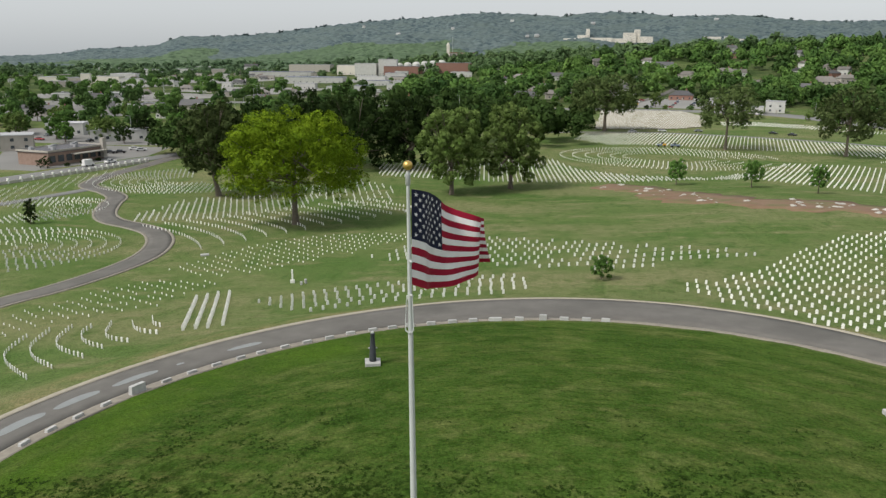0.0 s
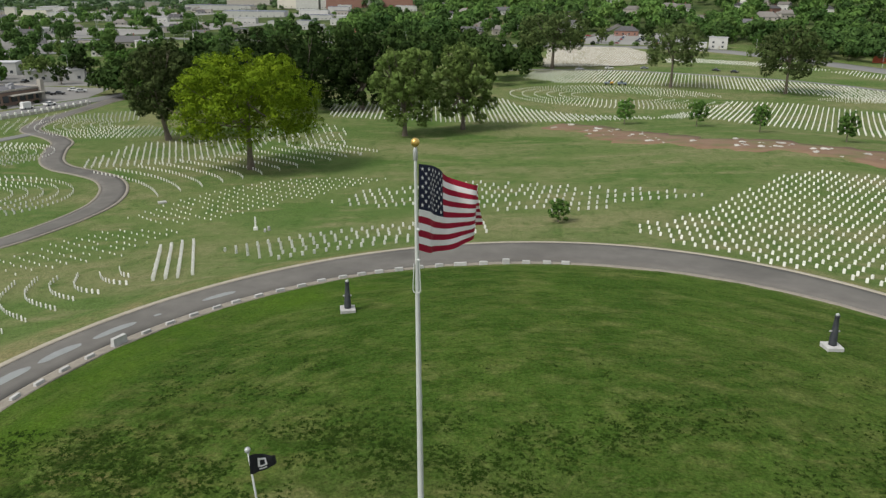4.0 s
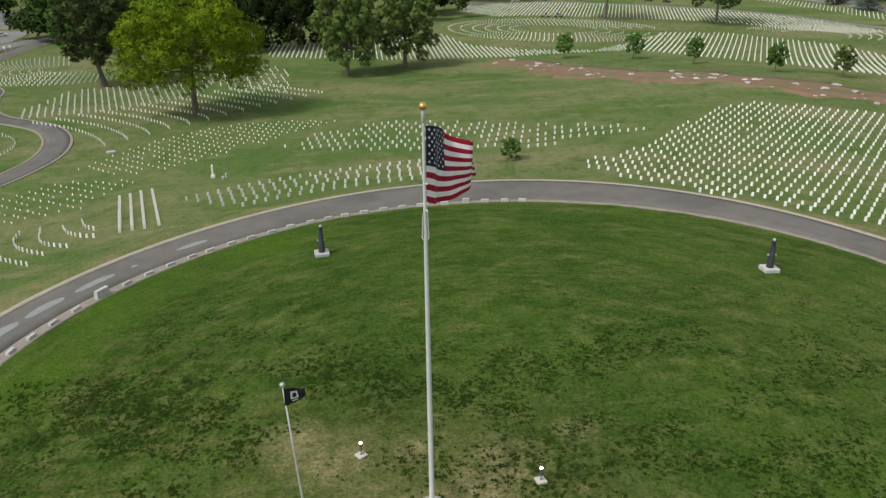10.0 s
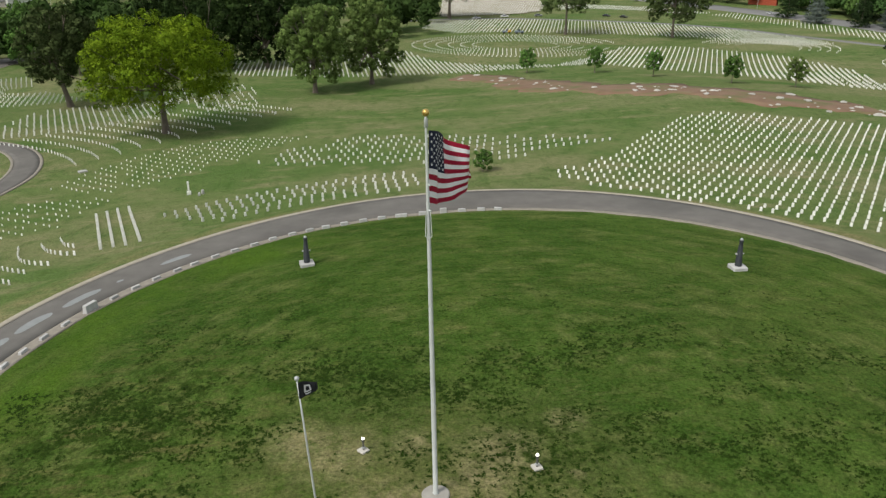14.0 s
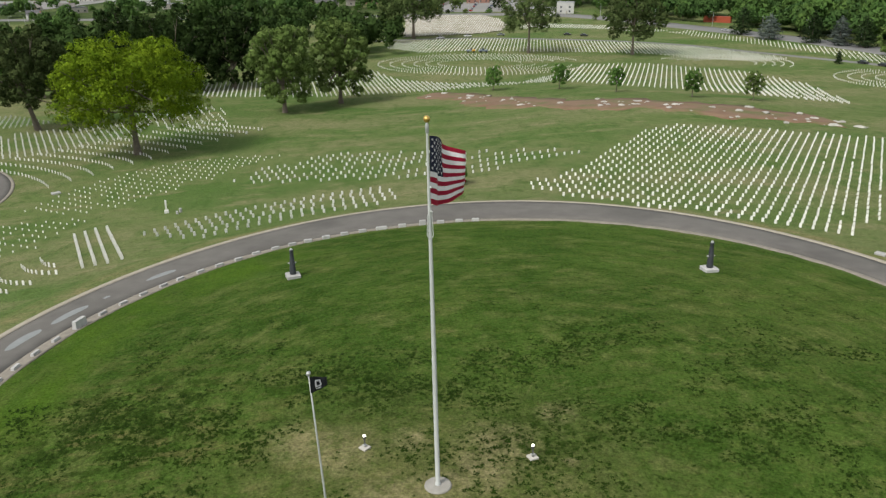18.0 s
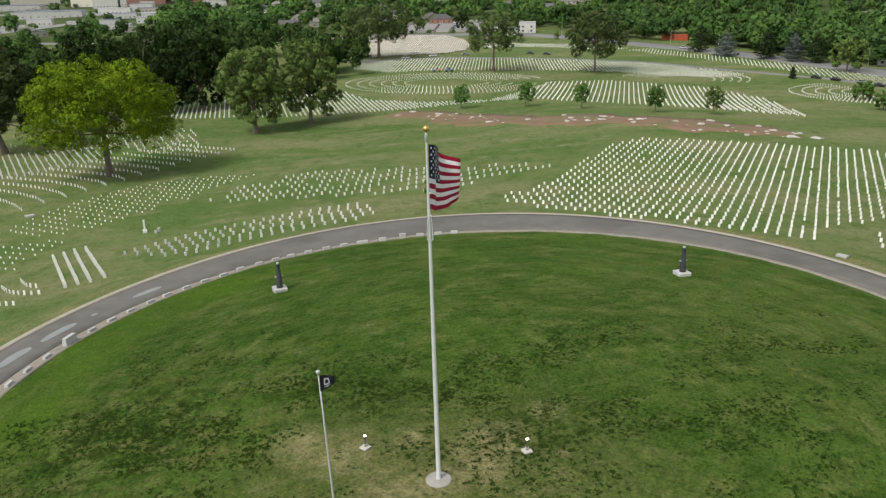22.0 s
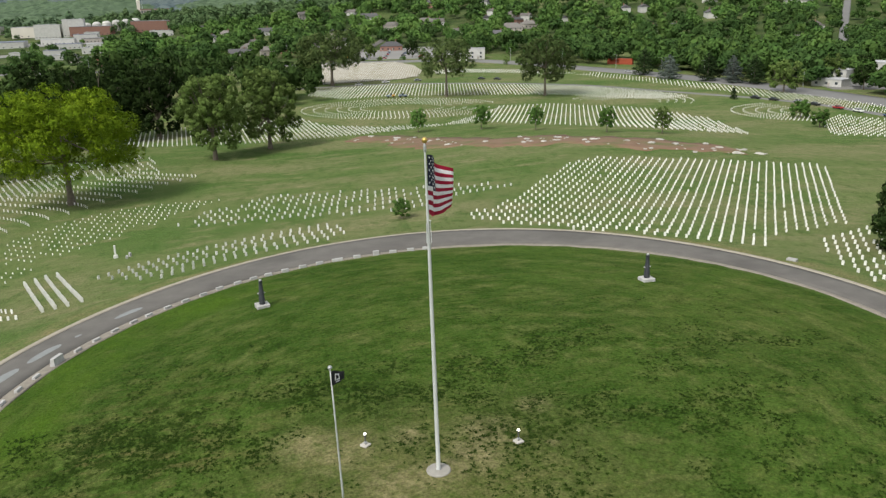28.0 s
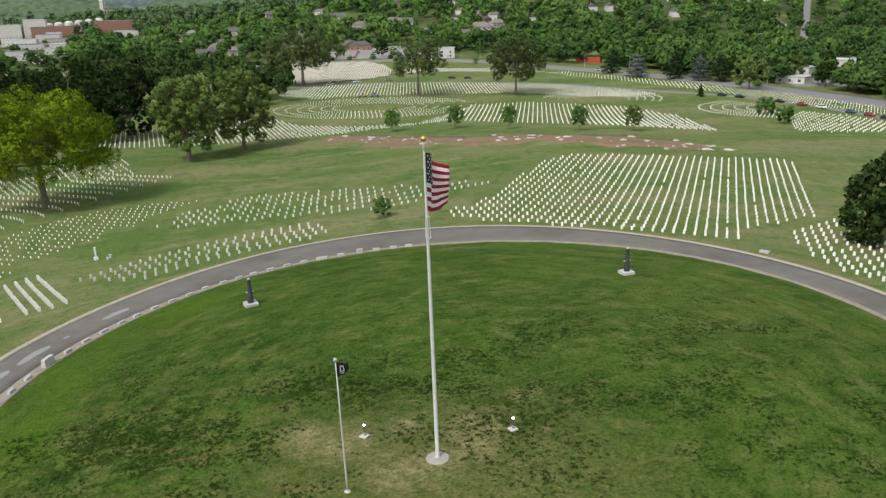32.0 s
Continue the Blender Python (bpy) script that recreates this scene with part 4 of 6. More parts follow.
def draped(name, poly, cell, mat, lift, label, category):
    """A patch of bare ground that follows the land, clipped to a plan."""
    xs, ys = [p[0] for p in poly], [p[1] for p in poly]
    verts, faces, seen = [], [], {}

    def corner(i, j):
        if (i, j) not in seen:
            x, y = min(xs) + i * cell, min(ys) + j * cell
            seen[i, j] = len(verts)
            verts.append((x, y, ground_z(x, y) + lift))
        return seen[i, j]

    for i in range(int((max(xs) - min(xs)) / cell) + 1):
        for j in range(int((max(ys) - min(ys)) / cell) + 1):
            if inside(min(xs) + (i + 0.5) * cell, min(ys) + (j + 0.5) * cell, poly):
                faces.append((corner(i, j), corner(i + 1, j), corner(i + 1, j + 1), corner(i, j + 1)))
    return tagged(mesh_object(name, verts, faces, mat, smooth=True), label, category, kind="structure")


PLOT_L2 = [(4.7, 434), (24, 440), (50, 446), (66, 462), (74, 500), (76, 545), (66, 584), (50, 586), (8, 588)]
draped("bare_soil", PLOT_L2, 2.5, PALE_SOIL, 0.35, "pale bare soil of a new grave plot", "soil")
joined_stones("headstones", lattice(PLOT_L2, (60, 480), 1.6, 10, 2.1, 0.06, 0.7, 16), -10, MARBLE, "dense field of white headstones by the street")

PLOT_L3 = [(80, 470), (96, 476), (125, 462), (150, 436), (165, 440), (140, 478), (104, 500), (82, 500)]
joined_stones("headstones", lattice(PLOT_L3, (100, 470), 1.7, 20, 2.4, 0.06, 0.98, 17), -20, MARBLE, "rows of white headstones by the street")

# ---- trees of the cemetery ----
LEAF_YELLOW = leaf_material("oak_leaves_yellow_green", (0.058, 0.112, 0.006), (0.178, 0.250, 0.015))
LEAF_DARK = leaf_material("oak_leaves_dark", (0.017, 0.036, 0.010), (0.042, 0.070, 0.019))
LEAF_MID = leaf_material("oak_leaves", (0.062, 0.110, 0.022), (0.165, 0.225, 0.070))
LEAF_OLIVE = leaf_material("old_oak_leaves", (0.042, 0.072, 0.022), (0.116, 0.152, 0.054))
LEAF_FRESH = leaf_material("young_leaves", (0.070, 0.160, 0.034), (0.135, 0.240, 0.056))
LEAF_CONIFER = leaf_material("conifer_needles", (0.016, 0.032, 0.012), (0.033, 0.054, 0.019))
LEAF_BLUE = leaf_material("spruce_needles", (0.088, 0.112, 0.098), (0.135, 0.160, 0.142))

tree("oak_tree", -63.0, 144.5, 34, 28.5, LEAF_YELLOW, "broad oak with bright yellow-green leaves and a dark trunk", 4, 0.29, 48, 58000, 0.245, 0.7, extra=((12.5, -3, 9.5, 3.8, 3.6, 2.6), (14.5, 2, 11.0, 3.4, 3.4, 2.4), (-12.5, -4, 9, 3.6, 3.6, 2.6)))
tree("oak_tree", -101, 181, 23, 28.5, LEAF_OLIVE, "tall dark oak with a leaning trunk", 8, 0.24, 30, 32000, 0.30, 0.7, lean=-3)
for k, (x, y, w, h) in enumerate(((-152, 262, 14, 15), (-140, 272, 13, 14), (-128, 258, 15, 16), (-122, 238, 13, 15))):
    tree("street_tree", x, y, w, h, (LEAF_FRESH, LEAF_MID)[k % 2], "full green tree beside the west gate", 180 + k, 0.1, 18, 7000, 0.34, 0.3, group="trees at the west gate")
tree("oak_tree", -35.3, 199, 20, 29.5, LEAF_MID, "tall green oak with dense crown on the lawn", 12, 0.13, 36, 38000, 0.28, 0.65)
tree("oak_tree", -19.3, 213.5, 19.5, 29, LEAF_MID, "tall green oak with open lower limbs", 17, 0.13, 32, 35000, 0.28, 0.65, extra=((8.5, 1, 8.5, 2.4, 2.4, 2.2), (-7.5, 0, 9, 2.6, 2.6, 2.0)))
for k, (x, y, w, h) in enumerate(((-80, 247, 31, 32), (-60, 251, 23, 30), (-99, 262, 28, 29), (-44, 266, 18, 25))):
    tree("oak_tree", x, y, w, h, LEAF_DARK, "large dark green oak in a dense group behind grave rows", 23 + 3 * k, 0.06, 24, 14000, 0.46, 0.8, group="dark oaks behind the plots")
tree("oak_tree", 10, 425, 42, 33, LEAF_OLIVE, "wide old oak beside the lane", 31, 0.30, 24, 17000, 0.5, 0.9)
tree("oak_tree", 63.5, 346, 30, 30, LEAF_OLIVE, "old oak with sparse layered crown and bare limbs", 37, 0.36, 18, 10500, 0.42, 0.6)
tree("oak_tree", 110.5, 332, 31, 29, LEAF_OLIVE, "old oak with broad uneven crown", 41, 0.28, 20, 13500, 0.42, 0.6)
for k, (x, y, h, w) in enumerate(((31.9, 229, 9.5, 6.5), (53.8, 224, 9.3, 6.5), (68, 205, 9.0, 5.6), (83.2, 180, 8.4, 6.0), (99.1, 175.5, 8.8, 6.2))):
    tree("young_tree", x, y, w, h, LEAF_FRESH if k < 4 else LEAF_MID, "young round-crowned tree beside the clay bank", 50 + k, 0.20, 16, 6400, 0.20, 0.14, group="young trees along the clay bank")
tree("young_tree", 8.4, 88.6, 4.0, 4.3, LEAF_FRESH, "small bushy young tree on bare soil", 61, 0.12, 12, 3600, 0.14, 0.08)
tree("magnolia_tree", 80.5, 46.5, 17, 15, LEAF_DARK, "dense dark magnolia with leaves to the ground", 67, 0.03, 30, 18000, 0.30, 0.35)
tree("young_tree", -126.5, 134, 3.2, 7.0, LEAF_DARK, "narrow dark columnar tree among graves", 71, 0.03, 14, 3200, 0.2, 0.12)
tree("young_tree", 178, 224, 9, 7, LEAF_FRESH, "low spreading green tree beside grave rows", 73, 0.1, 9, 1600, 0.45, 0.2)
tree("young_tree", 168, 198, 6.5, 7, LEAF_FRESH, "rounded green tree beside grave rows", 74, 0.1, 8, 1400, 0.45, 0.2)
conifer("conifer", 186, 287, 3.0, 6.0, LEAF_CONIFER, "small dark pointed conifer", 81, "", 500)
for k, (x, y, w, h, m) in enumerate(((197, 411, 13, 17, 0), (201, 385, 14, 14, 1), (215, 366, 13, 17, 0), (222, 352, 12, 15, 1), (229, 342, 13, 16, 0))):
    conifer("conifer", x, y, w, h, (LEAF_CONIFER, LEAF_BLUE)[m], ("dark broad conifer by the street", "blue-grey spruce by the street")[m], 90 + k, "conifers along the street", 5000)
tree("street_tree", 222, 304, 19, 17, LEAF_MID, "rounded green tree by the street", 97, 0.12, 12, 2500, 0.6, 0.4)

# ---- the town and the hills beyond ----
BRICK = material("brick_wall", (0.20, 0.108, 0.085), 0.85, (0.25, 0.14, 0.11), 1.0, spread=0.15)
TAN_WALL = material("tan_wall", (0.37, 0.345, 0.31), 0.85, (0.30, 0.28, 0.25), 0.4, spread=0.15)
WHITE_WALL = material("white_siding", (0.50, 0.50, 0.48), 0.75, (0.40, 0.40, 0.38), 0.4, spread=0.12)
ROOF_DARK = material("dark_shingles", (0.075, 0.075, 0.080), 0.9, (0.11, 0.108, 0.11), 0.8, spread=0.25)
ROOF_TAN = material("tan_shingles", (0.17, 0.16, 0.148), 0.9, (0.13, 0.122, 0.112), 0.8, spread=0.25)
ROOF_FLAT = material("flat_roof", (0.20, 0.205, 0.22), 0.9, (0.13, 0.135, 0.145), 0.15, spread=0.3)
ROOF_PALE = material("pale_roof", (0.38, 0.385, 0.395), 0.8, (0.29, 0.295, 0.31), 0.1, spread=0.15)
RED_ROOF = material("red_metal", (0.36, 0.075, 0.035), 0.6, (0.28, 0.06, 0.03), 0.5)
LOT = material("parking_asphalt", (0.165, 0.163, 0.158), 0.9, (0.215, 0.21, 0.20), 0.05)
PALE_LOT = material("pale_concrete_yard", (0.26, 0.257, 0.245), 0.9, (0.20, 0.197, 0.19), 0.03)
PANE = material("window_glass", (0.04, 0.05, 0.06), 0.15, (0.06, 0.07, 0.08), 0.5, spec=0.6)
TYRE = material("tyre_rubber", (0.02, 0.02, 0.02), 0.9)
CREAM = material("cream_wall", (0.70, 0.66, 0.58), 0.8, (0.60, 0.57, 0.50), 0.05)
# blue-grey tint paints in distance haze, dark noise the shade between crowns
HILL_WOODS_HAZED = material("hill_woods_hazed", (0.104, 0.138, 0.136), 0.95, (0.036, 0.060, 0.070), 0.055, 2.0, 0.15, sharp=0.72, stain=(0.088, 0.118, 0.112), stain_scale=0.008)


def house(x, y, turn, w, d, h, wall, roof, label, hip=False, flat=False, group=""):
    e = thing("house" if not flat else "building", x, y, None, radians(turn), label, "house" if not flat else "building", group)
    bm = bmesh.new()
    box(bm, 0, 0, h / 2 - 0.5, w, d, h + 1)
    part("wall", bm, wall, e)
    if flat:
        bm = bmesh.new()
        box(bm, 0, 0, h + 0.1, w + 0.4, d + 0.4, 0.35)
        part("roof", bm, roof, e)
        for k in range(3 if w > 22 else 1):
            bm = bmesh.new()
            box(bm, w * (k / 3 - 0.33), d * (0.2 if k % 2 else -0.15), h + 0.6, 1.8, 1.5, 0.9)
            part("roof_unit", bm, ROOF_PALE, e)
    else:
        rise, o = d * 0.32, 0.5
        inset = w * 0.28 if hip else 0.0
        v = [(-w / 2 - o, -d / 2 - o, h), (w / 2 + o, -d / 2 - o, h), (w / 2 + o, d / 2 + o, h), (-w / 2 - o, d / 2 + o, h), (-w / 2 - o + inset, 0, h + rise), (w / 2 + o - inset, 0, h + rise)]
        f = [(0, 1, 5, 4), (2, 3, 4, 5), (1, 2, 5), (3, 0, 4), (3, 2, 1, 0)]
        mesh_object("roof", v, f, roof, e)
        bm = bmesh.new()
        box(bm, w * 0.2, d * 0.12, h + rise * 0.9, 0.8, 0.8, rise * 0.9 + 0.6)
        part("chimney", bm, BRICK, e)
    n = max(2, min(9, int(w / 4.5)))
    for s in ((-1, 1) if y < 700 else (-1,)):
        for k in range(n):
            for fl in range(max(1, int(h / 3.2)) if y < 800 or y > 2500 or not flat else 1):
                bm = bmesh.new()
                box(bm, (k + 0.5) / n * w - w / 2, s * (d / 2 + 0.02), 1.7 + fl * 3.0, min(1.4, w / n * 0.5), 0.12, 1.3)
                part("window", bm, PANE, e)
    bm = bmesh.new()
    box(bm, w * 0.08, -d / 2 - 0.03, 1.0, 1.0, 0.16, 2.1)
    part("door", bm, TAN_WALL, e)
    return e


def slab(name, pts, mat, lift, label, category):
    c = np.mean(pts, axis=0)
    v = [(x, y, ground_z(x, y) + lift) for x, y in pts]
    n = len(v)
    v += [(x, y, z - 0.5) for x, y, z in v]
    f = [tuple(range(n))] + [(k, k + n, (k + 1) % n + n, (k + 1) % n) for k in range(n)]
    return tagged(mesh_object(name, v, f, mat), label, category, kind="structure")


slab("parking_lot", [(-188, 214), (-181, 236), (-173, 262), (-180, 292), (-212, 292), (-240, 262), (-206, 214)], LOT, 0.05, "grey asphalt parking lot round a brick building", "parking lot")
slab("parking_lot", [(18, 622), (98, 606), (128, 660), (112, 716), (40, 700)], PALE_LOT, 0.06, "pale asphalt parking lot by houses", "parking lot")
slab("parking_lot", [(-300, 296), (-214, 294), (-186, 300), (-205, 352), (-300, 360)], LOT, 0.06, "wide grey asphalt yard among sheds", "parking lot")
slab("parking_lot", [(-470, 800), (-330, 760), (-300, 900), (-470, 930)], PALE_LOT, 0.06, "wide pale concrete yard before sheds", "parking lot")
slab("parking_lot", [(-480, 470), (-330, 400), (-300, 470), (-330, 560), (-470, 600)], LOT, 0.06, "grey asphalt yard among low houses", "parking lot")
slab("parking_lot", [(-560, 640), (-380, 610), (-340, 740), (-560, 780)], PALE_LOT, 0.06, "pale concrete yard among sheds", "parking lot")
slab("parking_lot", [(-760, 1080), (-520, 1040), (-480, 1200), (-760, 1260)], PALE_LOT, 0.06, "wide pale concrete yard among halls", "parking lot")
slab("parking_lot", [(-640, 880), (-560, 880), (-540, 980), (-660, 990)], PALE_LOT, 0.06, "wide pale concrete yard of the town", "parking lot")
slab("parking_lot", [(-380, 1060), (-230, 1050), (-220, 1110), (-380, 1160)], PALE_LOT, 0.06, "pale concrete yard before a factory", "parking lot")
slab("parking_lot", [(250, 306), (286, 292), (330, 400), (290, 430)], LOT, 0.06, "pale asphalt yard by the street", "parking lot")
RED_TILE = material("red_shingles", (0.24, 0.105, 0.075), 0.9, (0.19, 0.085, 0.06), 0.8)
BLUE_ROOF = material("blue_grey_roof", (0.115, 0.130, 0.185), 0.6, (0.150, 0.165, 0.215), 0.05, spread=0.12)
homes = [(222, 506, 12), (-207, 246, 26)]
WALLS = {"W": (WHITE_WALL, "white"), "T": (TAN_WALL, "tan"), "B": (BRICK, "red brick"), "C": (CREAM, "cream")}
ROOFS = {"P": (ROOF_PALE, "flat pale roof"), "F": (ROOF_FLAT, "flat grey roof"), "B": (BLUE_ROOF, "flat blue-grey metal roof"), "d": (ROOF_DARK, "dark shingled roof"), "t": (ROOF_TAN, "tan shingled roof"), "r": (RED_TILE, "red-brown shingled roof")}


def placed(rows, group):
    """Buildings by place, width, height to the ridge, turn and a two-letter look: wall, then roof."""
    for x, y, w, h, turn, look2 in rows:
        flat = look2[1] in "PFB"
        d = min(w * 0.62, 45) if w > 16 else w * 0.8
        house(x, y + d / 2, turn, w, d, h if flat else max(2.8, h - d * 0.32), WALLS[look2[0]][0], ROOFS[look2[1]][0], WALLS[look2[0]][1] + (" low building with " if flat else " house with ") + ROOFS[look2[1]][1], look2 in ("Bd", "Tt"), flat, group)
        homes.append((x, y + d / 2, w * 0.6))


placed(((-261, 328, 18, 6, 20, "WP"), (-221, 310, 25, 5, 28, "WP"), (-240, 262, 16, 6.5, 36, "TP"), (-379, 446, 10, 6.5, 30, "Wd"), (-357, 437, 13, 7, 20, "Td"), (-357, 456, 10, 5.5, 35, "Wt"), (-327, 492, 13, 4.4, 20, "TP"), (-293, 516, 16, 8, 15, "Td"), (-273, 442, 6, 6, 10, "Wt"), (-287, 626, 10, 7, 30, "Wd"), (-287, 696, 12, 8.4, 20, "Wt"), (-169, 670, 14, 7, 25, "Br"), (-60, 694, 20, 8, 10, "Td"), (-104, 906, 10, 10, 80, "Wd")), "low buildings of the town")
placed(((-723, 929, 30, 10, 20, "CP"), (-690, 960, 12, 14, 20, "CP"), (-745, 1007, 34, 7, 12, "TF"), (-700, 1020, 38, 9, 12, "CP"), (-655, 1010, 30, 6, 12, "WP"), (-769, 1170, 41, 9, 15, "WP"), (-1347, 2076, 45, 18, 15, "CP"), (-1082, 1602, 42, 11, 10, "WP"), (-872, 1421, 30, 12, 15, "WB"), (-890, 1586, 33, 10, 10, "WP"), (-912, 1711, 45, 14, 10, "WP"), (-737, 1445, 27, 12, 20, "TP"), (-791, 1715, 30, 20, 10, "Wd"), (-936, 2277, 59, 18, 10, "Wt"), (-581, 1532, 84, 16, 8, "TF"), (-556, 1316, 110, 8, 10, "WB"), (-395, 1048, 83, 8, 10, "WB"), (-343, 884, 25, 6.5, 8, "WP"), (-640, 1260, 26, 7, 15, "WP"), (-520, 1180, 22, 7, 12, "TP"), (-660, 860, 24, 7, 20, "TP")), "warehouses of the town")
placed(((-400, 1300, 84, 15, 6, "CP"), (-376, 1250, 36, 20, 6, "WP"), (-340, 1256, 30, 25, 6, "WP"), (-300, 1190, 20, 8, 6, "WP"), (-318, 1080, 40, 7, 8, "WP"), (-268, 1070, 36, 5.5, 12, "TF"), (-292, 1120, 30, 9, 8, "WB"), (-312, 1240, 62, 13, 8, "BF"), (-224, 1217, 55, 15, 8, "BF"), (-276, 965, 30, 6, 8, "WB"), (-236, 955, 34, 5, 12, "WP"), (-222, 862, 26, 6, 8, "WP"), (-188, 850, 24, 4.5, 14, "TF"), (-286, 838, 26, 5, 8, "WP"), (-254, 830, 20, 6.5, 10, "WB"), (-232, 780, 22, 4.5, 8, "WP"), (-190, 1100, 30, 7, 8, "WP"), (-165, 790, 20, 5, 8, "WP"), (-205, 730, 18, 4.5, 20, "TF")), "factory buildings")
placed(((13, 697, 17, 10, -12, "Wd"), (29, 744, 22, 10, -12, "Wd"), (35, 817, 20, 14, 60, "Td"), (76, 692, 20, 8, -10, "Bd"), (79, 953, 20, 14, 10, "Wd"), (100, 886, 20, 9, -15, "Tt"), (138, 881, 20, 11, 10, "Tt"), (111, 566, 20, 5, -12, "WP"), (131, 577, 13, 8, -12, "WP"), (154, 714, 15, 9, 20, "Td"), (218, 795, 26, 8, -20, "Tt"), (240, 805, 18, 8, 15, "Tt"), (208, 872, 13, 9, 70, "Wd"), (0, 1114, 19, 10.5, 30, "Tt"), (185, 1184, 17, 9, 20, "Wd"), (153, 891, 16, 8, 0, "Wt"), (282, 822, 15, 9, 80, "Wd"), (365, 843, 14, 11, 75, "Wd"), (390, 850, 12, 9, 85, "Wd"), (330, 690, 16, 8, 20, "Td"), (433, 770, 14, 9, 80, "Wd"), (472, 640, 16, 8, 60, "Wt"), (60, 1250, 20, 9, 10, "Wd"), (300, 1300, 20, 9, 15, "Wd"), (520, 1100, 18, 9, -20, "Tt"), (600, 960, 16, 9, 30, "Wd"), (560, 820, 16, 9, 70, "Wt")), "houses among the trees")
placed(((274, 332, 15, 6.5, -58, "WP"), (260, 316, 15, 3.5, -58, "WP"), (322, 350, 26, 7, -58, "WP"), (352, 440, 16, 7, -50, "WP"), (400, 560, 18, 7, -50, "Wt")), "white buildings beside the street")

# brick offices beside the west street
e = thing("building", -195.5, 240, None, radians(80), "long low brick office building with dark flat roof", "building")
bm = bmesh.new()
box(bm, 0, 0, 2.2, 27, 15, 5.4)
part("wall", bm, material("brown_brick", (0.24, 0.165, 0.13), 0.85, (0.30, 0.215, 0.175), 1.0), e)
bm = bmesh.new()
box(bm, 0, 0, 5.0, 27.5, 15.5, 0.5)
part("roof", bm, material("dark_gravel_roof", (0.095, 0.095, 0.105), 0.95, (0.130, 0.130, 0.140), 0.2), e, "dark flat gravel roof")
for cx, cy, sx, sy in ((0, -7.85, 27.8, 0.3), (0, 7.85, 27.8, 0.3), (-13.85, 0, 0.3, 15.4), (13.85, 0, 0.3, 15.4)):
    bm = bmesh.new()
    box(bm, cx, cy, 5.35, sx, sy, 0.7)
    part("parapet", bm, TAN_WALL, e)
for k in range(7):
    bm = bmesh.new()
    box(bm, -11 + 3.5 * k, (3.2, -4.0, 1.0)[k % 3], 5.9, 1.6, 1.3, 1.1, 0.05)
    part("roof_unit", bm, ROOF_PALE, e)
for k in range(7):
    bm = bmesh.new()
    box(bm, -11.7 + 3.9 * k, -7.56, 2.4, 2.6, 0.14, 2.4)
    part("window", bm, PANE, e)
bm = bmesh.new()
box(bm, 5, -9.1, 3.6, 16, 3.0, 0.4)
part("canopy", bm, TAN_WALL, e, "pale canopy over the entrance")
bm = bmesh.new()
box(bm, 12.5, -8.4, 4.4, 1.8, 1.6, 7.6)
part("chimney", bm, TAN_WALL, e)
for k, (x, y, w, h) in enumerate(((-189.5, 221.5, 6.0, 4.6), (-185, 228, 2.2, 1.4), (-184, 236, 2.2, 1.4), (-183, 244, 2.2, 1.4))):
    tree("shrub", x, y, w, h, LEAF_DARK, "clipped dark green shrub beside a brick building", 260 + k, 0.02, 8, 900, 0.22, 0.08, group="shrubs by the brick offices", category="shrub")

# brick church-like school with a square tower, far in the woods
e = thing("school_building", -285, 1660, 22, radians(6), "long tan brick building with a slender square tower", "building")
bm = bmesh.new()
box(bm, 0, 0, 6, 52, 18, 16)
part("wall", bm, TAN_WALL, e)
bm = bmesh.new()
box(bm, 0, 0, 14.4, 53, 19, 1.2)
part("roof", bm, RED_TILE, e)
bm = bmesh.new()
box(bm, -29, -4, 14, 6, 6, 32)
bmesh.ops.create_cone(bm, cap_ends=True, segments=4, radius1=4.2, radius2=0.1, depth=6, matrix=Matrix.Translation((-29, -4, 33)))
part("tower", bm, CREAM, e)
for k in range(10):
    bm = bmesh.new()
    box(bm, -23 + 5 * k, -9.1, 9, 2.4, 0.3, 5)
    part("window", bm, PANE, e)
for k in range(6):
    part("storage_tank", lathe(bmesh.new(), [(0.8, 17), (4, 16.4), (6.5, 14), (6.8, 11), (6.8, -1)], 20), WHITE_WALL, thing("silo", -330 + 14 * k, 1300 + 3 * k, None, 0, "white round tank with domed top", "storage tank", "tanks behind the factory"))
e = thing("shipping_container", 213, 487, None, radians(-40), "long rust-red steel container beside the street", "container")
bm = bmesh.new()
box(bm, 0, 0, 1.6, 18, 3.0, 4.6, 0.08)
part("body", bm, RED_ROOF, e)
for k in range(18):
    bm = bmesh.new()
    box(bm, -8.5 + k, -1.52, 1.6, 0.35, 0.10, 4.1)
    part("rib", bm, RED_ROOF, e)

rnd = random.Random(77)
looks = ("Wd", "Tt", "Bd", "Wt")
more = []
for k in range(46):
    y = 700 + 900 * (k / 46) ** 1.2
    more.append((y * math.tan(radians(rnd.uniform(-8, 36))), y, rnd.uniform(11, 16), rnd.uniform(7, 9), rnd.uniform(-40, 40), looks[k % 4]))
placed(more, "houses among the trees")
more = []
for k in range(64):
    y = rnd.uniform(480, 1900)
    more.append((y * math.tan(radians(rnd.uniform(-42, -19))), y, rnd.uniform(9, 18), rnd.uniform(3.5, 6.5), rnd.uniform(0, 40), ("WP", "Tt", "TF", "Wd")[k % 4]))
placed(more, "low buildings of the town")

# raised highway at the western edge
tagged(ribbon("street", smooth_line([(-1500, 1000), (-1150, 1080), (-980, 1180), (-930, 1400), (-960, 1800)]), 9.0, PALE_LOT, 4.0), "pale concrete highway on an embankment", "street", kind="structure")

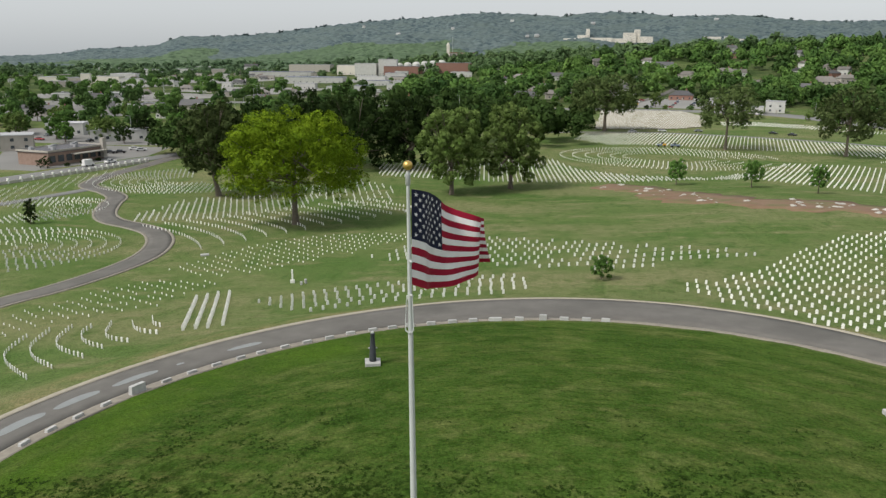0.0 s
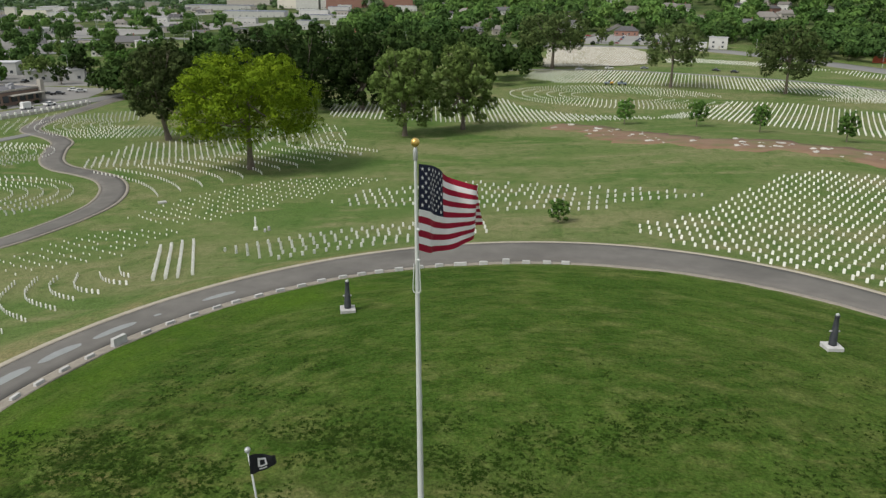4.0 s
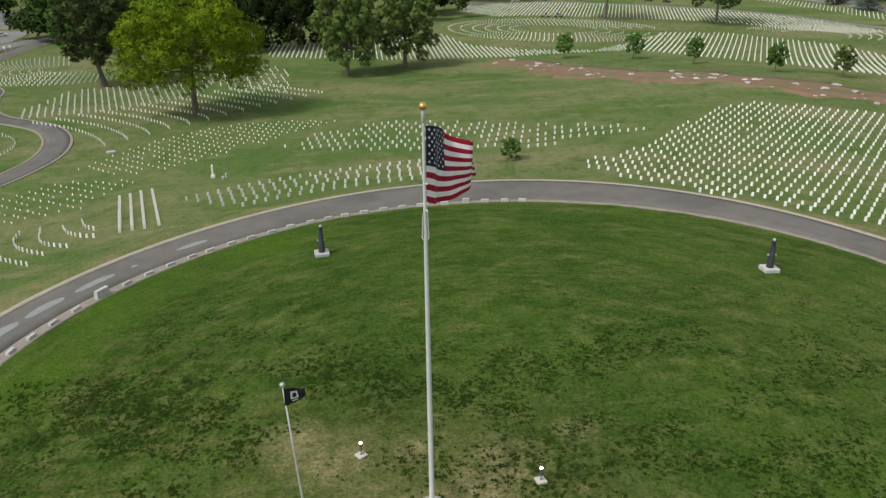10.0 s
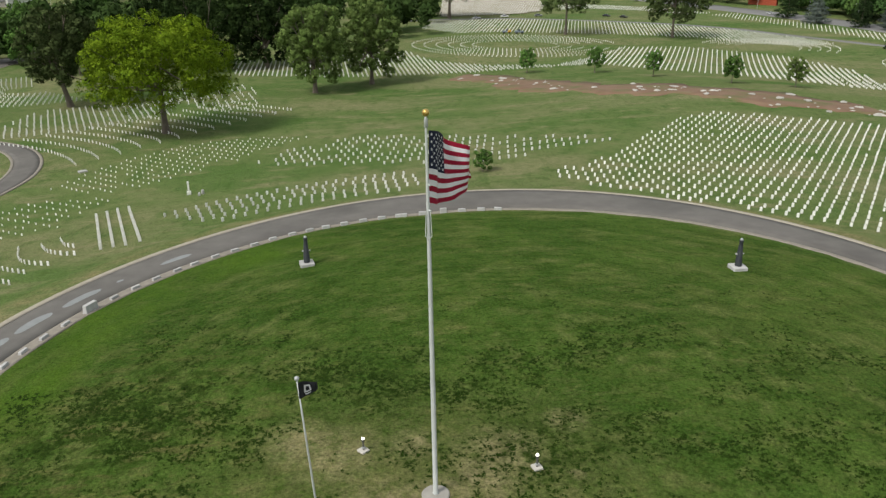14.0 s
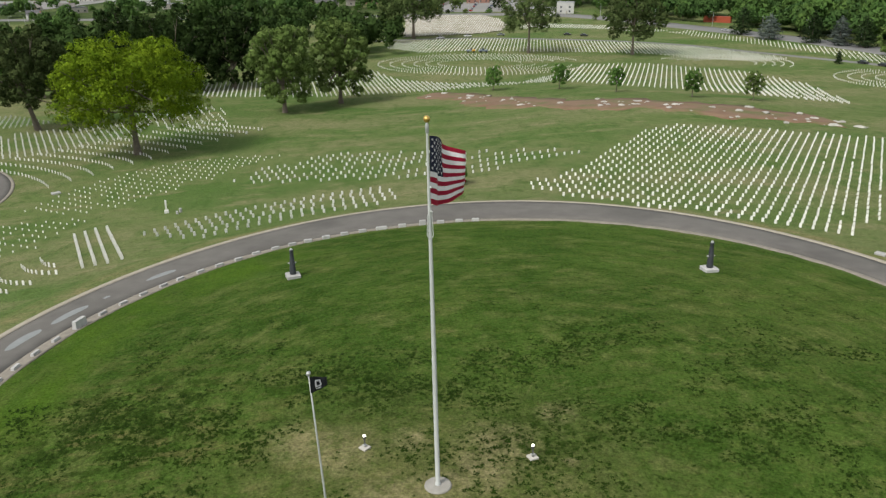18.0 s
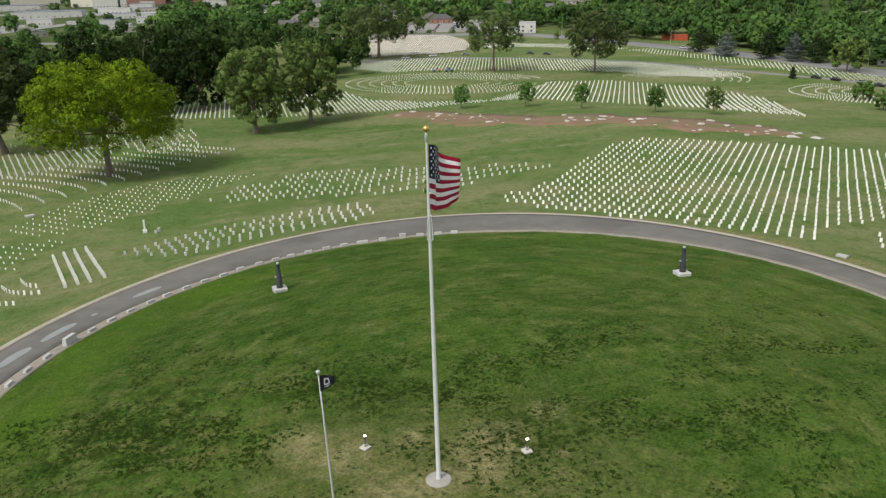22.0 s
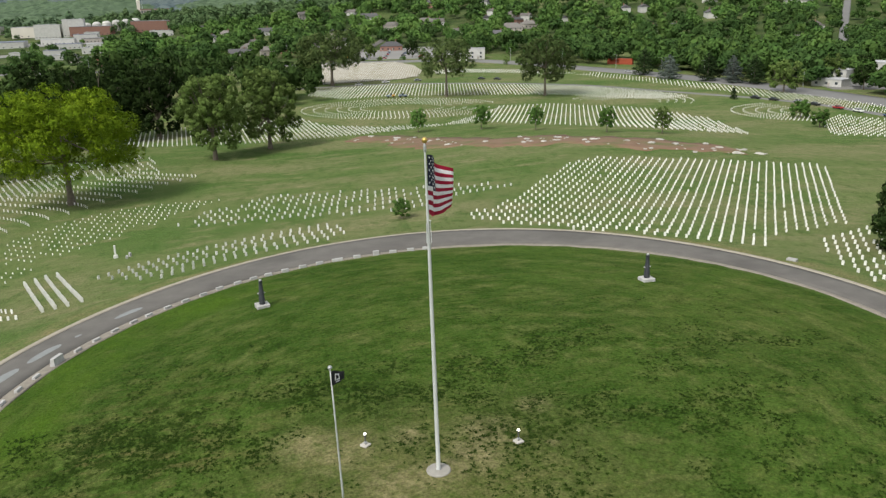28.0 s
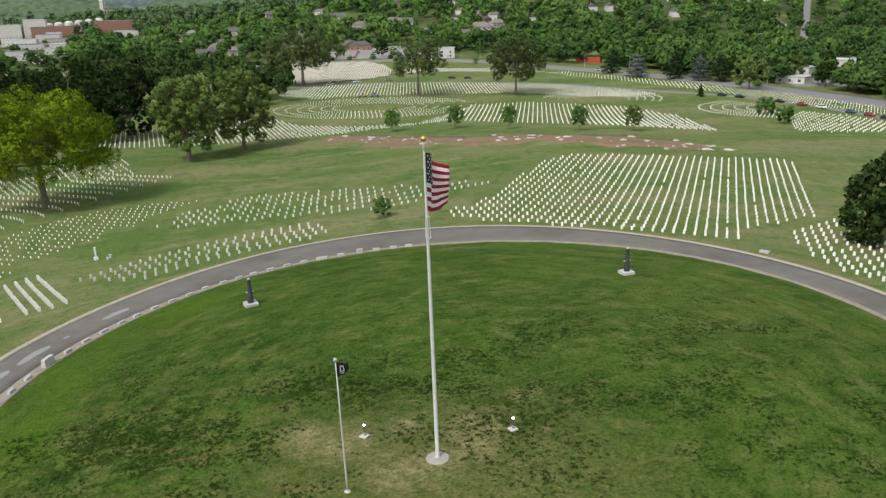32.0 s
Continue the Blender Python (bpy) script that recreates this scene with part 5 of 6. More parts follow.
# hospital on the ridge
for x, y, w, h in ((-100, 2640, 40, 12), (-62, 2650, 30, 22), (-44, 2655, 12, 42), (0, 2640, 70, 14), (62, 2645, 60, 12), (88, 2655, 40, 30), (112, 2660, 18, 40), (140, 2645, 40, 18), (395, 2650, 150, 12), (340, 2640, 50, 18), (673, 2600, 44, 16)):
    e = house(x, y, 0, w, 40, h, CREAM, ROOF_PALE, "cream hospital block on a wooded ridge", flat=True, group="hospital blocks")
    e.location.z = 77 if x < 600 else 58


def clump(seed, tris, low=0.05, high=0.11):
    """A rough crown about 1 m across and 1 m high, of loose sprays on rounded boughs: corner points, three to a spray."""
    r = np.random.default_rng(seed)
    k = 12
    at = r.normal(size=(k, 3))
    at[:, 2] = np.abs(at[:, 2]) * 1.2 - 0.45
    at /= np.linalg.norm(at, axis=1)[:, None]
    at = at * r.uniform(0.20, 0.36, (k, 1)) * np.array([1, 1, 1.05]) + np.array([0, 0, 0.50])
    size = r.uniform(0.13, 0.23, k)
    pick = r.choice(k, tris, p=size ** 2 / (size ** 2).sum())
    d = r.normal(size=(tris, 3))
    d[:, 2] += 0.45
    d /= np.linalg.norm(d, axis=1)[:, None]
    c = at[pick] + d * size[pick][:, None] * (1 + r.normal(0, 0.10, (tris, 1)))
    n = d + r.normal(0, 0.45, (tris, 3))
    a = np.cross(n, r.normal(size=(tris, 3)))
    a /= np.linalg.norm(a, axis=1)[:, None]
    b = np.cross(n, a)
    b /= np.linalg.norm(b, axis=1)[:, None]
    s = r.uniform(low, high, (tris, 1))
    return np.stack([c - a * s, c + a * s - b * s * 0.4, c + b * s], 1), d * 0.9 + n * 0.22 + np.array([0, 0, 0.1])


CLUMPS = [clump(k, 250, 0.075, 0.145) for k in range(6)]
SMALL = [clump(k, 100, 0.115, 0.215) for k in range(6)]
FINE = [clump(k, 540, 0.050, 0.105) for k in range(6)]


def woods(name, places, mat, label, forms=CLUMPS):
    """Far trees past counting, joined: (x, y, width, height, ground)."""
    r = np.random.default_rng(len(places))
    out, lit = [], []
    for k, (x, y, w, h, g) in enumerate(places):
        t, nn = forms[k % 6]
        a = r.uniform(0, 6.28)
        c, s = math.cos(a), math.sin(a)
        turn = np.array([[c, s, 0], [-s, c, 0], [0, 0, 1]])
        q = t @ turn
        lit.append(np.repeat(nn @ turn, 3, 0))
        out.append(q * np.array([w, w, h]) + np.array([x, y, g]))
    v = np.concatenate(out).reshape(-1, 3)
    me = bpy.data.meshes.new(name)
    me.vertices.add(len(v))
    me.vertices.foreach_set("co", v.ravel())
    n = len(v) // 3
    me.loops.add(3 * n)
    me.loops.foreach_set("vertex_index", np.arange(3 * n))
    me.polygons.add(n)
    me.polygons.foreach_set("loop_start", np.arange(0, 3 * n, 3))
    me.polygons.foreach_set("loop_total", np.full(n, 3))
    me.update()
    me.materials.append(mat)
    soft_normals(me, np.concatenate(lit))
    return tagged(new(name, me), label, "woods", kind="stuff")


def near_line(x, y, line, d):
    return any((x - a) ** 2 + (y - b) ** 2 < d * d for a, b in line)


street_pts = smooth_line(STREET_LINE, 14)
west_pts = smooth_line(STREET_WEST, 14)


def free(x, y):
    if near_line(x, y, street_pts, 17) or near_line(x, y, west_pts, 14):
        return False
    if 15 < x < 130 and 600 < y < 712 or (-300 < x < -165 and 200 < y < 350) or (-470 < x < -200 and 780 < y < 1180) and rnd.random() < 0.6:
        return False
    return all(not (abs(x - a * (y / b)) < r * 0.8 and -4.5 * r < y - b < r) for a, b, r in homes)


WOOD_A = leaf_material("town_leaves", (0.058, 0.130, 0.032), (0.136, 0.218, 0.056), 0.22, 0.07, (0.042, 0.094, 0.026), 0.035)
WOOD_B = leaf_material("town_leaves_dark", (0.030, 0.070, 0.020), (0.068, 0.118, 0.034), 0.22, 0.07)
hill_street = smooth_line([(345, 425), (392, 495), (500, 645), (631, 824), (900, 1190), (1500, 2010)], 60)
tagged(ribbon("street", hill_street, 3.8, STREET, 0.1), "pale side street climbing between trees", "street", kind="structure")
tagged(ribbon("street", smooth_line([(18, 612), (30, 650), (62, 745), (97, 870), (120, 960)]), 3.6, ASPHALT, 0.22), "dark asphalt side street between houses", "street", kind="structure")
rnd = random.Random(101)
near_w, far_w, dark_w, far_dark, last_w = [], [], [], [], []
for k in range(12500):
    y = 330 + 1750 * rnd.random() ** 1.25
    az = rnd.uniform(-50, 52)
    x = y * math.tan(radians(az))
    # inside the cemetery nothing grows but its own trees
    beyond = y > 600 or x > 252 or (x < -190 and y > 300)
    if not beyond or not free(x, y):
        continue
    if rnd.random() > (0.62 if az > -8 and y < 1000 else 0.8 if az > -8 else 0.6 if y > 1500 or az > -14 else 0.30 if y > 480 else 0.20):
        continue
    if az > 24 and near_line(x, y, hill_street, 7):
        continue
    w = rnd.triangular(7, 21, 12) * (1 if y < 1100 else 1.1)
    if az < -14:
        w *= 0.72
    item = (x, y, w, w * rnd.uniform(0.75, 1.15), ground_z(x, y) + 0.3)
    if y > 1150:
        last_w.append(item)
    elif y < 700:
        (dark_w if rnd.random() < 0.5 else near_w).append(item)
    else:
        (far_dark if rnd.random() < 0.3 else far_w).append(item)
for k in range(300):
    p, q = street_pts[(i := rnd.randrange(52, 118))], street_pts[i + 1]
    ln, off = math.dist(p, q) or 1, 20 + 62 * rnd.random() ** 1.3
    x, y = p[0] - (q[1] - p[1]) / ln * off + rnd.uniform(-3, 3), p[1] + (q[0] - p[0]) / ln * off
    if near_line(x, y, street_pts, 18) or near_line(x, y, hill_street, 9) or y > 560 or y < 150 or not free(x, y):
        continue
    w = rnd.triangular(7, 20, 12)
    (dark_w if rnd.random() < 0.6 else near_w).append((x, y, w, w * rnd.uniform(0.75, 1.2), ground_z(x, y) + 0.2))
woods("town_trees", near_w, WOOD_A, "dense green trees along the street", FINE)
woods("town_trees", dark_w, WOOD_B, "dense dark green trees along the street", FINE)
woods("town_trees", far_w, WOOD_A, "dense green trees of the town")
# distance haze is mixed into this leaf colour: paler and greyer
woods("town_trees", last_w, leaf_material("far_leaves_hazed", (0.074, 0.136, 0.056), (0.140, 0.208, 0.092), 0.25, 0.05), "endless green trees below the hills", SMALL)
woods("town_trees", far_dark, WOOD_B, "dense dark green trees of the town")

# single trees along the streets and round the lots
kinds = []
for k, (m, w, h) in enumerate(((LEAF_FRESH, 9, 10), (LEAF_MID, 12, 13), (LEAF_DARK, 13, 14), (LEAF_FRESH, 11, 14))):
    kinds.append(tree("street_tree", -238 + 14 * k, 300 + 10 * k, w, h, m, ("bright green rounded street tree", "grey-green spreading street tree", "dark green dense street tree", "tall bright green street tree")[k], 200 + k, 0.15, 14, 3200, 0.42, 0.25, group="street trees of the town"))
spots = [(-274, 350), (-282, 322), (-209, 302), (-176, 300), (-188, 330), (-237, 322), (-268, 280), (-250, 310), (-285, 330), (-300, 380), (-230, 390), (-200, 360), (-205, 410), (-280, 420), (-330, 400), (-174, 292), (-150, 288), (-172, 320), (262, 300), (258, 275), (256, 250), (268, 335), (262, 380), (255, 410), (300, 300), (248, 450), (235, 480), (240, 510), (205, 520), (196, 505), (180, 540), (160, 590), (20, 632), (50, 625), (85, 622), (150, 625), (-30, 640), (-70, 650), (300, 350), (290, 385)]
for k, (x, y) in enumerate(spots):
    s = rnd.uniform(0.7, 1.15)
    ob = copy_thing(kinds[k % 4], pose(x, y, ground_z(x, y), 0, 0, k * 57))
    ob.scale = (s, s, s * rnd.uniform(0.9, 1.1))

# clipped shrubs along the verge of the street
for k, (x, y, w, h) in enumerate(((28, 607, 5, 4), (42, 606, 4, 3.5), (56, 604, 5, 4), (74, 600, 6, 3.5), (88, 597, 4, 3), (139, 520, 5, 6.5), (152, 528, 6, 4), (168, 500, 7, 4), (178, 486, 6, 3.5), (150, 494, 4, 4.5))):
    tree("shrub", x, y, w, h, (LEAF_FRESH, LEAF_DARK, LEAF_MID)[k % 3], "rounded green shrub on the street verge", 290 + k, 0.03, 8, 700, 0.35, 0.1, group="shrubs along the street", category="shrub")

# a group of dark trees at the west gate
belt = []
for k in range(46):
    t = rnd.random()
    x, y = -98 - 62 * t + rnd.gauss(0, 10), 290 + 40 * rnd.random() - 30 * t + rnd.gauss(0, 6)
    w = rnd.uniform(9, 17)
    belt.append((x, y, w, w * rnd.uniform(1.0, 1.5), ground_z(x, y) + 0.3))
for k in range(44):
    x, y = rnd.uniform(-120, 0), rnd.uniform(300, 470)
    if near_line(x, y, street_pts, 17):
        continue
    w = rnd.uniform(10, 18)
    belt.append((x, y, w, w * rnd.uniform(1.0, 1.4), ground_z(x, y) + 0.3))
woods("trees", belt, leaf_material("grove_leaves", (0.024, 0.052, 0.013), (0.062, 0.104, 0.028), 0.25, 0.08), "dense dark trees behind the plots", FINE)


def ridge_height(az):
    xs = (-60, -40, -36.6, -34.9, -31.5, -30.6, -29.7, -29, -26, -24.2, -22.3, -20.3, -18.4, -16.4, -14.5, -12.5, -10.5, -8.6, -6.6, -4.6, -2.7, -0.8, 1.1, 3, 4.8, 8.4, 10.2, 11.9, 13.5, 17.3, 30, 60)
    hs = (6, 8, 18, 38, 50, 56, 80, 90, 94, 103, 115, 132, 146, 160, 170, 176, 188, 198, 198, 190, 187, 200, 204, 196, 186, 188, 182, 168, 163, 160, 150, 130)
    return float(np.interp(az, xs, hs))


def canopy(x, y, cell, seed):
    """Domed tree crowns side by side: height over the forest floor, 0 to 1."""
    i, j = np.floor(x / cell), np.floor(y / cell)
    best = np.zeros_like(x)
    for di in (-1, 0, 1):
        for dj in (-1, 0, 1):
            a, b = i + di, j + dj
            h1 = np.abs(np.sin(a * 127.1 + b * 311.7 + seed) * 43758.5453) % 1
            h2 = np.abs(np.sin(a * 269.5 + b * 183.3 + seed) * 24634.6345) % 1
            h3 = np.abs(np.sin(a * 91.7 + b * 57.3 + seed) * 13758.321) % 1
            d2 = ((x - (a + 0.15 + 0.7 * h1) * cell) ** 2 + (y - (b + 0.15 + 0.7 * h2) * cell) ** 2) / cell ** 2
            best = np.maximum(best, (0.55 + 0.45 * h3) * np.sqrt(np.clip(1 - d2 / 0.7, 0, 1)))
    return best


azs = np.arange(-54, 50.01, 0.11)
dep = np.linspace(0, 1, 116)
nd = len(dep)
ga, gt = np.meshgrid(azs, dep, indexing="ij")
hr = 1700 + 1700 * gt
hx, hy = hr * np.sin(np.radians(ga)), hr * np.cos(np.radians(ga))
tops = np.array([ridge_height(a) for a in azs])[:, None]
broad_swell = np.array([noise.noise(Vector((x * 0.0016, y * 0.0016, 0))) for x, y in zip(hx.ravel(), hy.ravel())]).reshape(hx.shape)
folds = np.array([noise.noise(Vector((x * 0.0045, y * 0.0045, 5))) for x, y in zip(hx.ravel(), hy.ravel())]).reshape(hx.shape)
rise = gt ** 1.35 * (1 + 0.16 * broad_swell * (1 - gt)) + 0.13 * np.sin(gt * math.pi) * folds
hz = -16 + (tops + 13) * rise + (13.0 * canopy(hx, hy, 21.0, 1.0) + 5.0 * canopy(hx, hy, 11.0, 4.0)) * np.minimum(1, 4 * gt)
hv = np.stack([hx, hy, hz], 2).reshape(-1, 3).tolist()
hf = [(i * nd + j, (i + 1) * nd + j, (i + 1) * nd + j + 1, i * nd + j + 1) for i in range(len(azs) - 1) for j in range(nd - 1)]
HILL_FORMS = [clump(k, 70, 0.125, 0.225) for k in range(6)]
foot, crest = [], []
for k in range(2600):
    i, t = rnd.randrange(40, len(azs) - 40), rnd.random() * 0.24
    x, y, z = hv[i * nd + int(t * (nd - 1))]
    w = rnd.uniform(10, 19)
    foot.append((x + rnd.uniform(-10, 10), y + rnd.uniform(-20, 20), w, w * rnd.uniform(0.7, 1.0), z - 6))
for k in range(150):
    x, y, z = hv[rnd.randrange(40, len(azs) - 40) * nd + nd - 1 - rnd.randrange(0, 5)]
    w = rnd.uniform(9, 20)
    crest.append((x, y, w, w * rnd.uniform(0.6, 1.0), z - w * 0.42))
# foothill leaves are lightened towards grey to stand for haze
woods("hill_trees", foot, leaf_material("foothill_leaves_hazed", (0.064, 0.112, 0.062), (0.115, 0.172, 0.090), 0.25, 0.04), "green woods at the foot of the hills", HILL_FORMS)
woods("hill_trees", crest, HILL_WOODS_HAZED, "trees standing along the crest of the hills", HILL_FORMS)
# sharp dark noise puts shade between the crowns into the green
FOOT_WOODS_SHADED = material("foot_woods_shaded", (0.092, 0.142, 0.074), 0.95, (0.034, 0.064, 0.030), 0.055, 2.0, 0.15, sharp=0.7, stain=(0.070, 0.112, 0.060), stain_scale=0.01)
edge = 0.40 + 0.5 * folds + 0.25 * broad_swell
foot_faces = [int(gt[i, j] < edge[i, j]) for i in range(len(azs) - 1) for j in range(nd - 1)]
tagged(mesh_object("hills", hv, hf, HILL_WOODS_HAZED, smooth=True, mats=[HILL_WOODS_HAZED, FOOT_WOODS_SHADED], index=foot_faces), "long wooded hills on the horizon", "hills", kind="structure")
for k in range(9):
    i, j = int((rnd.uniform(-20, 17) + 54) / 0.11), int(rnd.uniform(0.55, 0.95) * nd)
    x, y, z = hv[i * nd + j]
    e = house(x, y, rnd.uniform(-20, 20), rnd.uniform(9, 16), 9, rnd.uniform(4, 6), WHITE_WALL, ROOF_PALE, "white house high on the wooded hills", group="houses on the hills")
    e.location.z = z + 1
e = thing("radio_mast", -362, 1966, None, 0, "tall slender lattice radio mast in the woods", "mast")
for s in range(3):
    a = s * 2.094
    part("leg", cone(bmesh.new(), (math.cos(a) * 2, math.sin(a) * 2, 0), (math.cos(a) * 0.4, math.sin(a) * 0.4, 78), 0.3, 0.2, 6), STEEL, e)
for k in range(13):
    q = 1.95 - 1.5 * k / 13
    part("brace", cone(bmesh.new(), (q, 0, 6 * k), (-q * 0.5, q * 0.8, 6 * k + 6), 0.16, 0.16, 5), STEEL, e)

# ---- vehicles ----
PAINTS = {"white": (0.75, 0.75, 0.74), "black": (0.02, 0.02, 0.022), "grey": (0.20, 0.21, 0.22), "red": (0.36, 0.02, 0.025), "blue": (0.05, 0.09, 0.18), "silver": (0.50, 0.51, 0.52)}
PAINT_MATS = {k: material("car_paint_" + k, c, 0.3, tuple(q * 0.9 for q in c), 1.0, spec=0.6) for k, c in PAINTS.items()}


def car(x, y, turn, colour, van=False):
    e = thing("van" if van else "car", x, y, ground_z(x, y) + 0.12, radians(turn), colour + (" delivery van" if van else " parked car") + " on grey asphalt", "car")
    bm = bmesh.new()
    box(bm, 0, 0, 0.62, 4.6, 1.8, 0.62, 0.16)
    part("body", bm, PAINT_MATS[colour], e)
    bm = bmesh.new()
    top = 1.75 if van else 1.15
    box(bm, -0.25, 0, top, 3.6 if van else 2.4, 1.6, 1.6 if van else 0.6, 0.14)
    if not van:
        for v in bm.verts:
            if v.co.z > top:
                v.co.x = -0.25 + (v.co.x + 0.25) * 0.68
    part("cabin", bm, PAINT_MATS[colour] if van else PANE, e)
    bm = bmesh.new()
    box(bm, -0.25, 0, top + (0.8 if van else 0.32), 1.6, 1.4, 0.05)
    part("roof", bm, PAINT_MATS[colour], e)
    for sx in (-1.4, 1.4):
        for sy in (-0.85, 0.85):
            part("wheel", cone(bmesh.new(), (sx, sy - 0.1, 0.33), (sx, sy + 0.1, 0.33), 0.33, 0.33, 12), TYRE, e)
    return e


for x, y, t, c in ((41.6, 428, 20, "white"), (25, 420, 25, "silver"), (61.4, 432, 10, "grey"), (99.8, 427, -40, "black"), (108, 420, -45, "black"), (196.4, 286, -65, "black"), (200, 277, -65, "black"), (204.9, 266, -72, "grey"), (206, 256, -75, "black"), (207.5, 243, -80, "red"), (208.5, 232, -85, "white"), (209.5, 216, -88, "blue"), (209.5, 206, -88, "red"), (209, 197, -88, "black"), (166, 488, -60, "white"), (196, 432, -65, "silver")):
    car(x, y, t, c)
for k in range(26):
    car(30 + k * 3.1 + rnd.uniform(-1, 1), 620 + (k % 5) * 17 + rnd.uniform(-2, 2), rnd.choice((0, 80, 95)), rnd.choice(list(PAINTS)))
car(-177, 229, 76, "white", True)
car(-174.5, 239, 76, "white")
car(-192.5, 266, 20, "black")
car(-189, 268, 20, "black")
car(-190, 280, 30, "white")
car(-185, 277, 30, "silver")
car(-52, 690, 0, "red")
for k in range(8):
    car(-282 + k * 9, 304 + (k % 3) * 9, rnd.choice((0, 90)), rnd.choice(list(PAINTS)))

# ---- street lamps and poles ----
def street_pole(x, y, h, turn):
    e = thing("street_lamp", x, y, None, turn, "slim grey steel street lamp", "street lamp", "street lamps of the town")
    part("shaft", cone(bmesh.new(), (0, 0, -0.2), (0, 0, h), 0.14, 0.08, 8), STEEL, e)
    part("arm", cone(bmesh.new(), (0, 0, h - 0.1), (1.8, 0, h + 0.2), 0.05, 0.04, 6), STEEL, e)
    bm = bmesh.new()
    box(bm, 2.0, 0, h + 0.2, 0.7, 0.3, 0.15, 0.03)
    part("lamp_head", bm, STEEL, e)


for k in range(36):
    y = rnd.uniform(300, 900)
    x = y * math.tan(radians(rnd.uniform(-43, -20)))
    street_pole(x, y, rnd.uniform(10, 17), rnd.uniform(0, 6))
for p in street_pts[10:100:6]:
    street_pole(p[0] + 12, p[1] + 4, 9, 3.1)

# ---- wall along the west street ----
wall_line = smooth_line([(-186, 150), (-177.5, 182), (-172, 203), (-168, 217), (-165, 230), (-162.5, 246)], 5)
e = thing("low_wall", 0, 0, 0, 0, "low white concrete wall with posts beside the street", "wall")
for k, (p, q) in enumerate(zip(wall_line, wall_line[1:])):
    g = ground_z(*p)
    turn = pose(p[0], p[1], g, 0, 0, math.degrees(math.atan2(q[1] - p[1], q[0] - p[0])))
    ln = math.dist(p, q)
    for nm, x0, w, d, h in (("panel", ln / 2, ln - 0.5, 0.25, 1.0), ("post", 0, 0.55, 0.55, 1.7)):
        bm = bmesh.new()
        box(bm, x0, 0, h / 2 - 0.1, w, d, h + 0.2)
        bmesh.ops.transform(bm, matrix=turn, verts=bm.verts)
        part(nm, bm, CONCRETE if nm == "panel" else MARBLE, e)

# ---- grounds machines ----
YELLOW = material("yellow_paint", (0.55, 0.30, 0.02), 0.45, (0.45, 0.25, 0.02), 1.0, spec=0.5)
BLUE_GREY = material("blue_grey_paint", (0.16, 0.20, 0.27), 0.5, (0.20, 0.24, 0.30), 1.0)


def machine(name, x, y, turn, front, back, label, category):
    e = thing(name, x, y, None, radians(turn), label, category)
    bm = bmesh.new()
    box(bm, 1.3, 0, 1.05, 1.6, 1.5, 0.9, 0.12)
    part("hood", bm, front, e)
    bm = bmesh.new()
    box(bm, -0.9, 0, 0.95, 2.4, 1.6, 0.7, 0.08)
    part("bed", bm, back, e)
    bm = bmesh.new()
    box(bm, 0.2, 0, 1.7, 0.9, 1.4, 0.9, 0.1)
    part("cab", bm, PANE, e)
    for sx in (-1.4, 1.4):
        for sy in (-0.8, 0.8):
            part("wheel", cone(bmesh.new(), (sx, sy - 0.14, 0.42), (sx, sy + 0.14, 0.42), 0.45, 0.45, 12), TYRE, e)
    return e


machine("utility_cart", 36, 352, 0, YELLOW, BLUE_GREY, "small yellow and blue-grey utility cart among graves", "cart")
machine("utility_cart", 42, 351, 190, BLUE_GREY, BLUE_GREY, "small blue-grey utility cart among graves", "cart")
e = machine("truck", 33, 632, 5, YELLOW, YELLOW, "yellow flatbed truck on pale asphalt", "truck")
e.scale = (1.9, 1.6, 1.6)

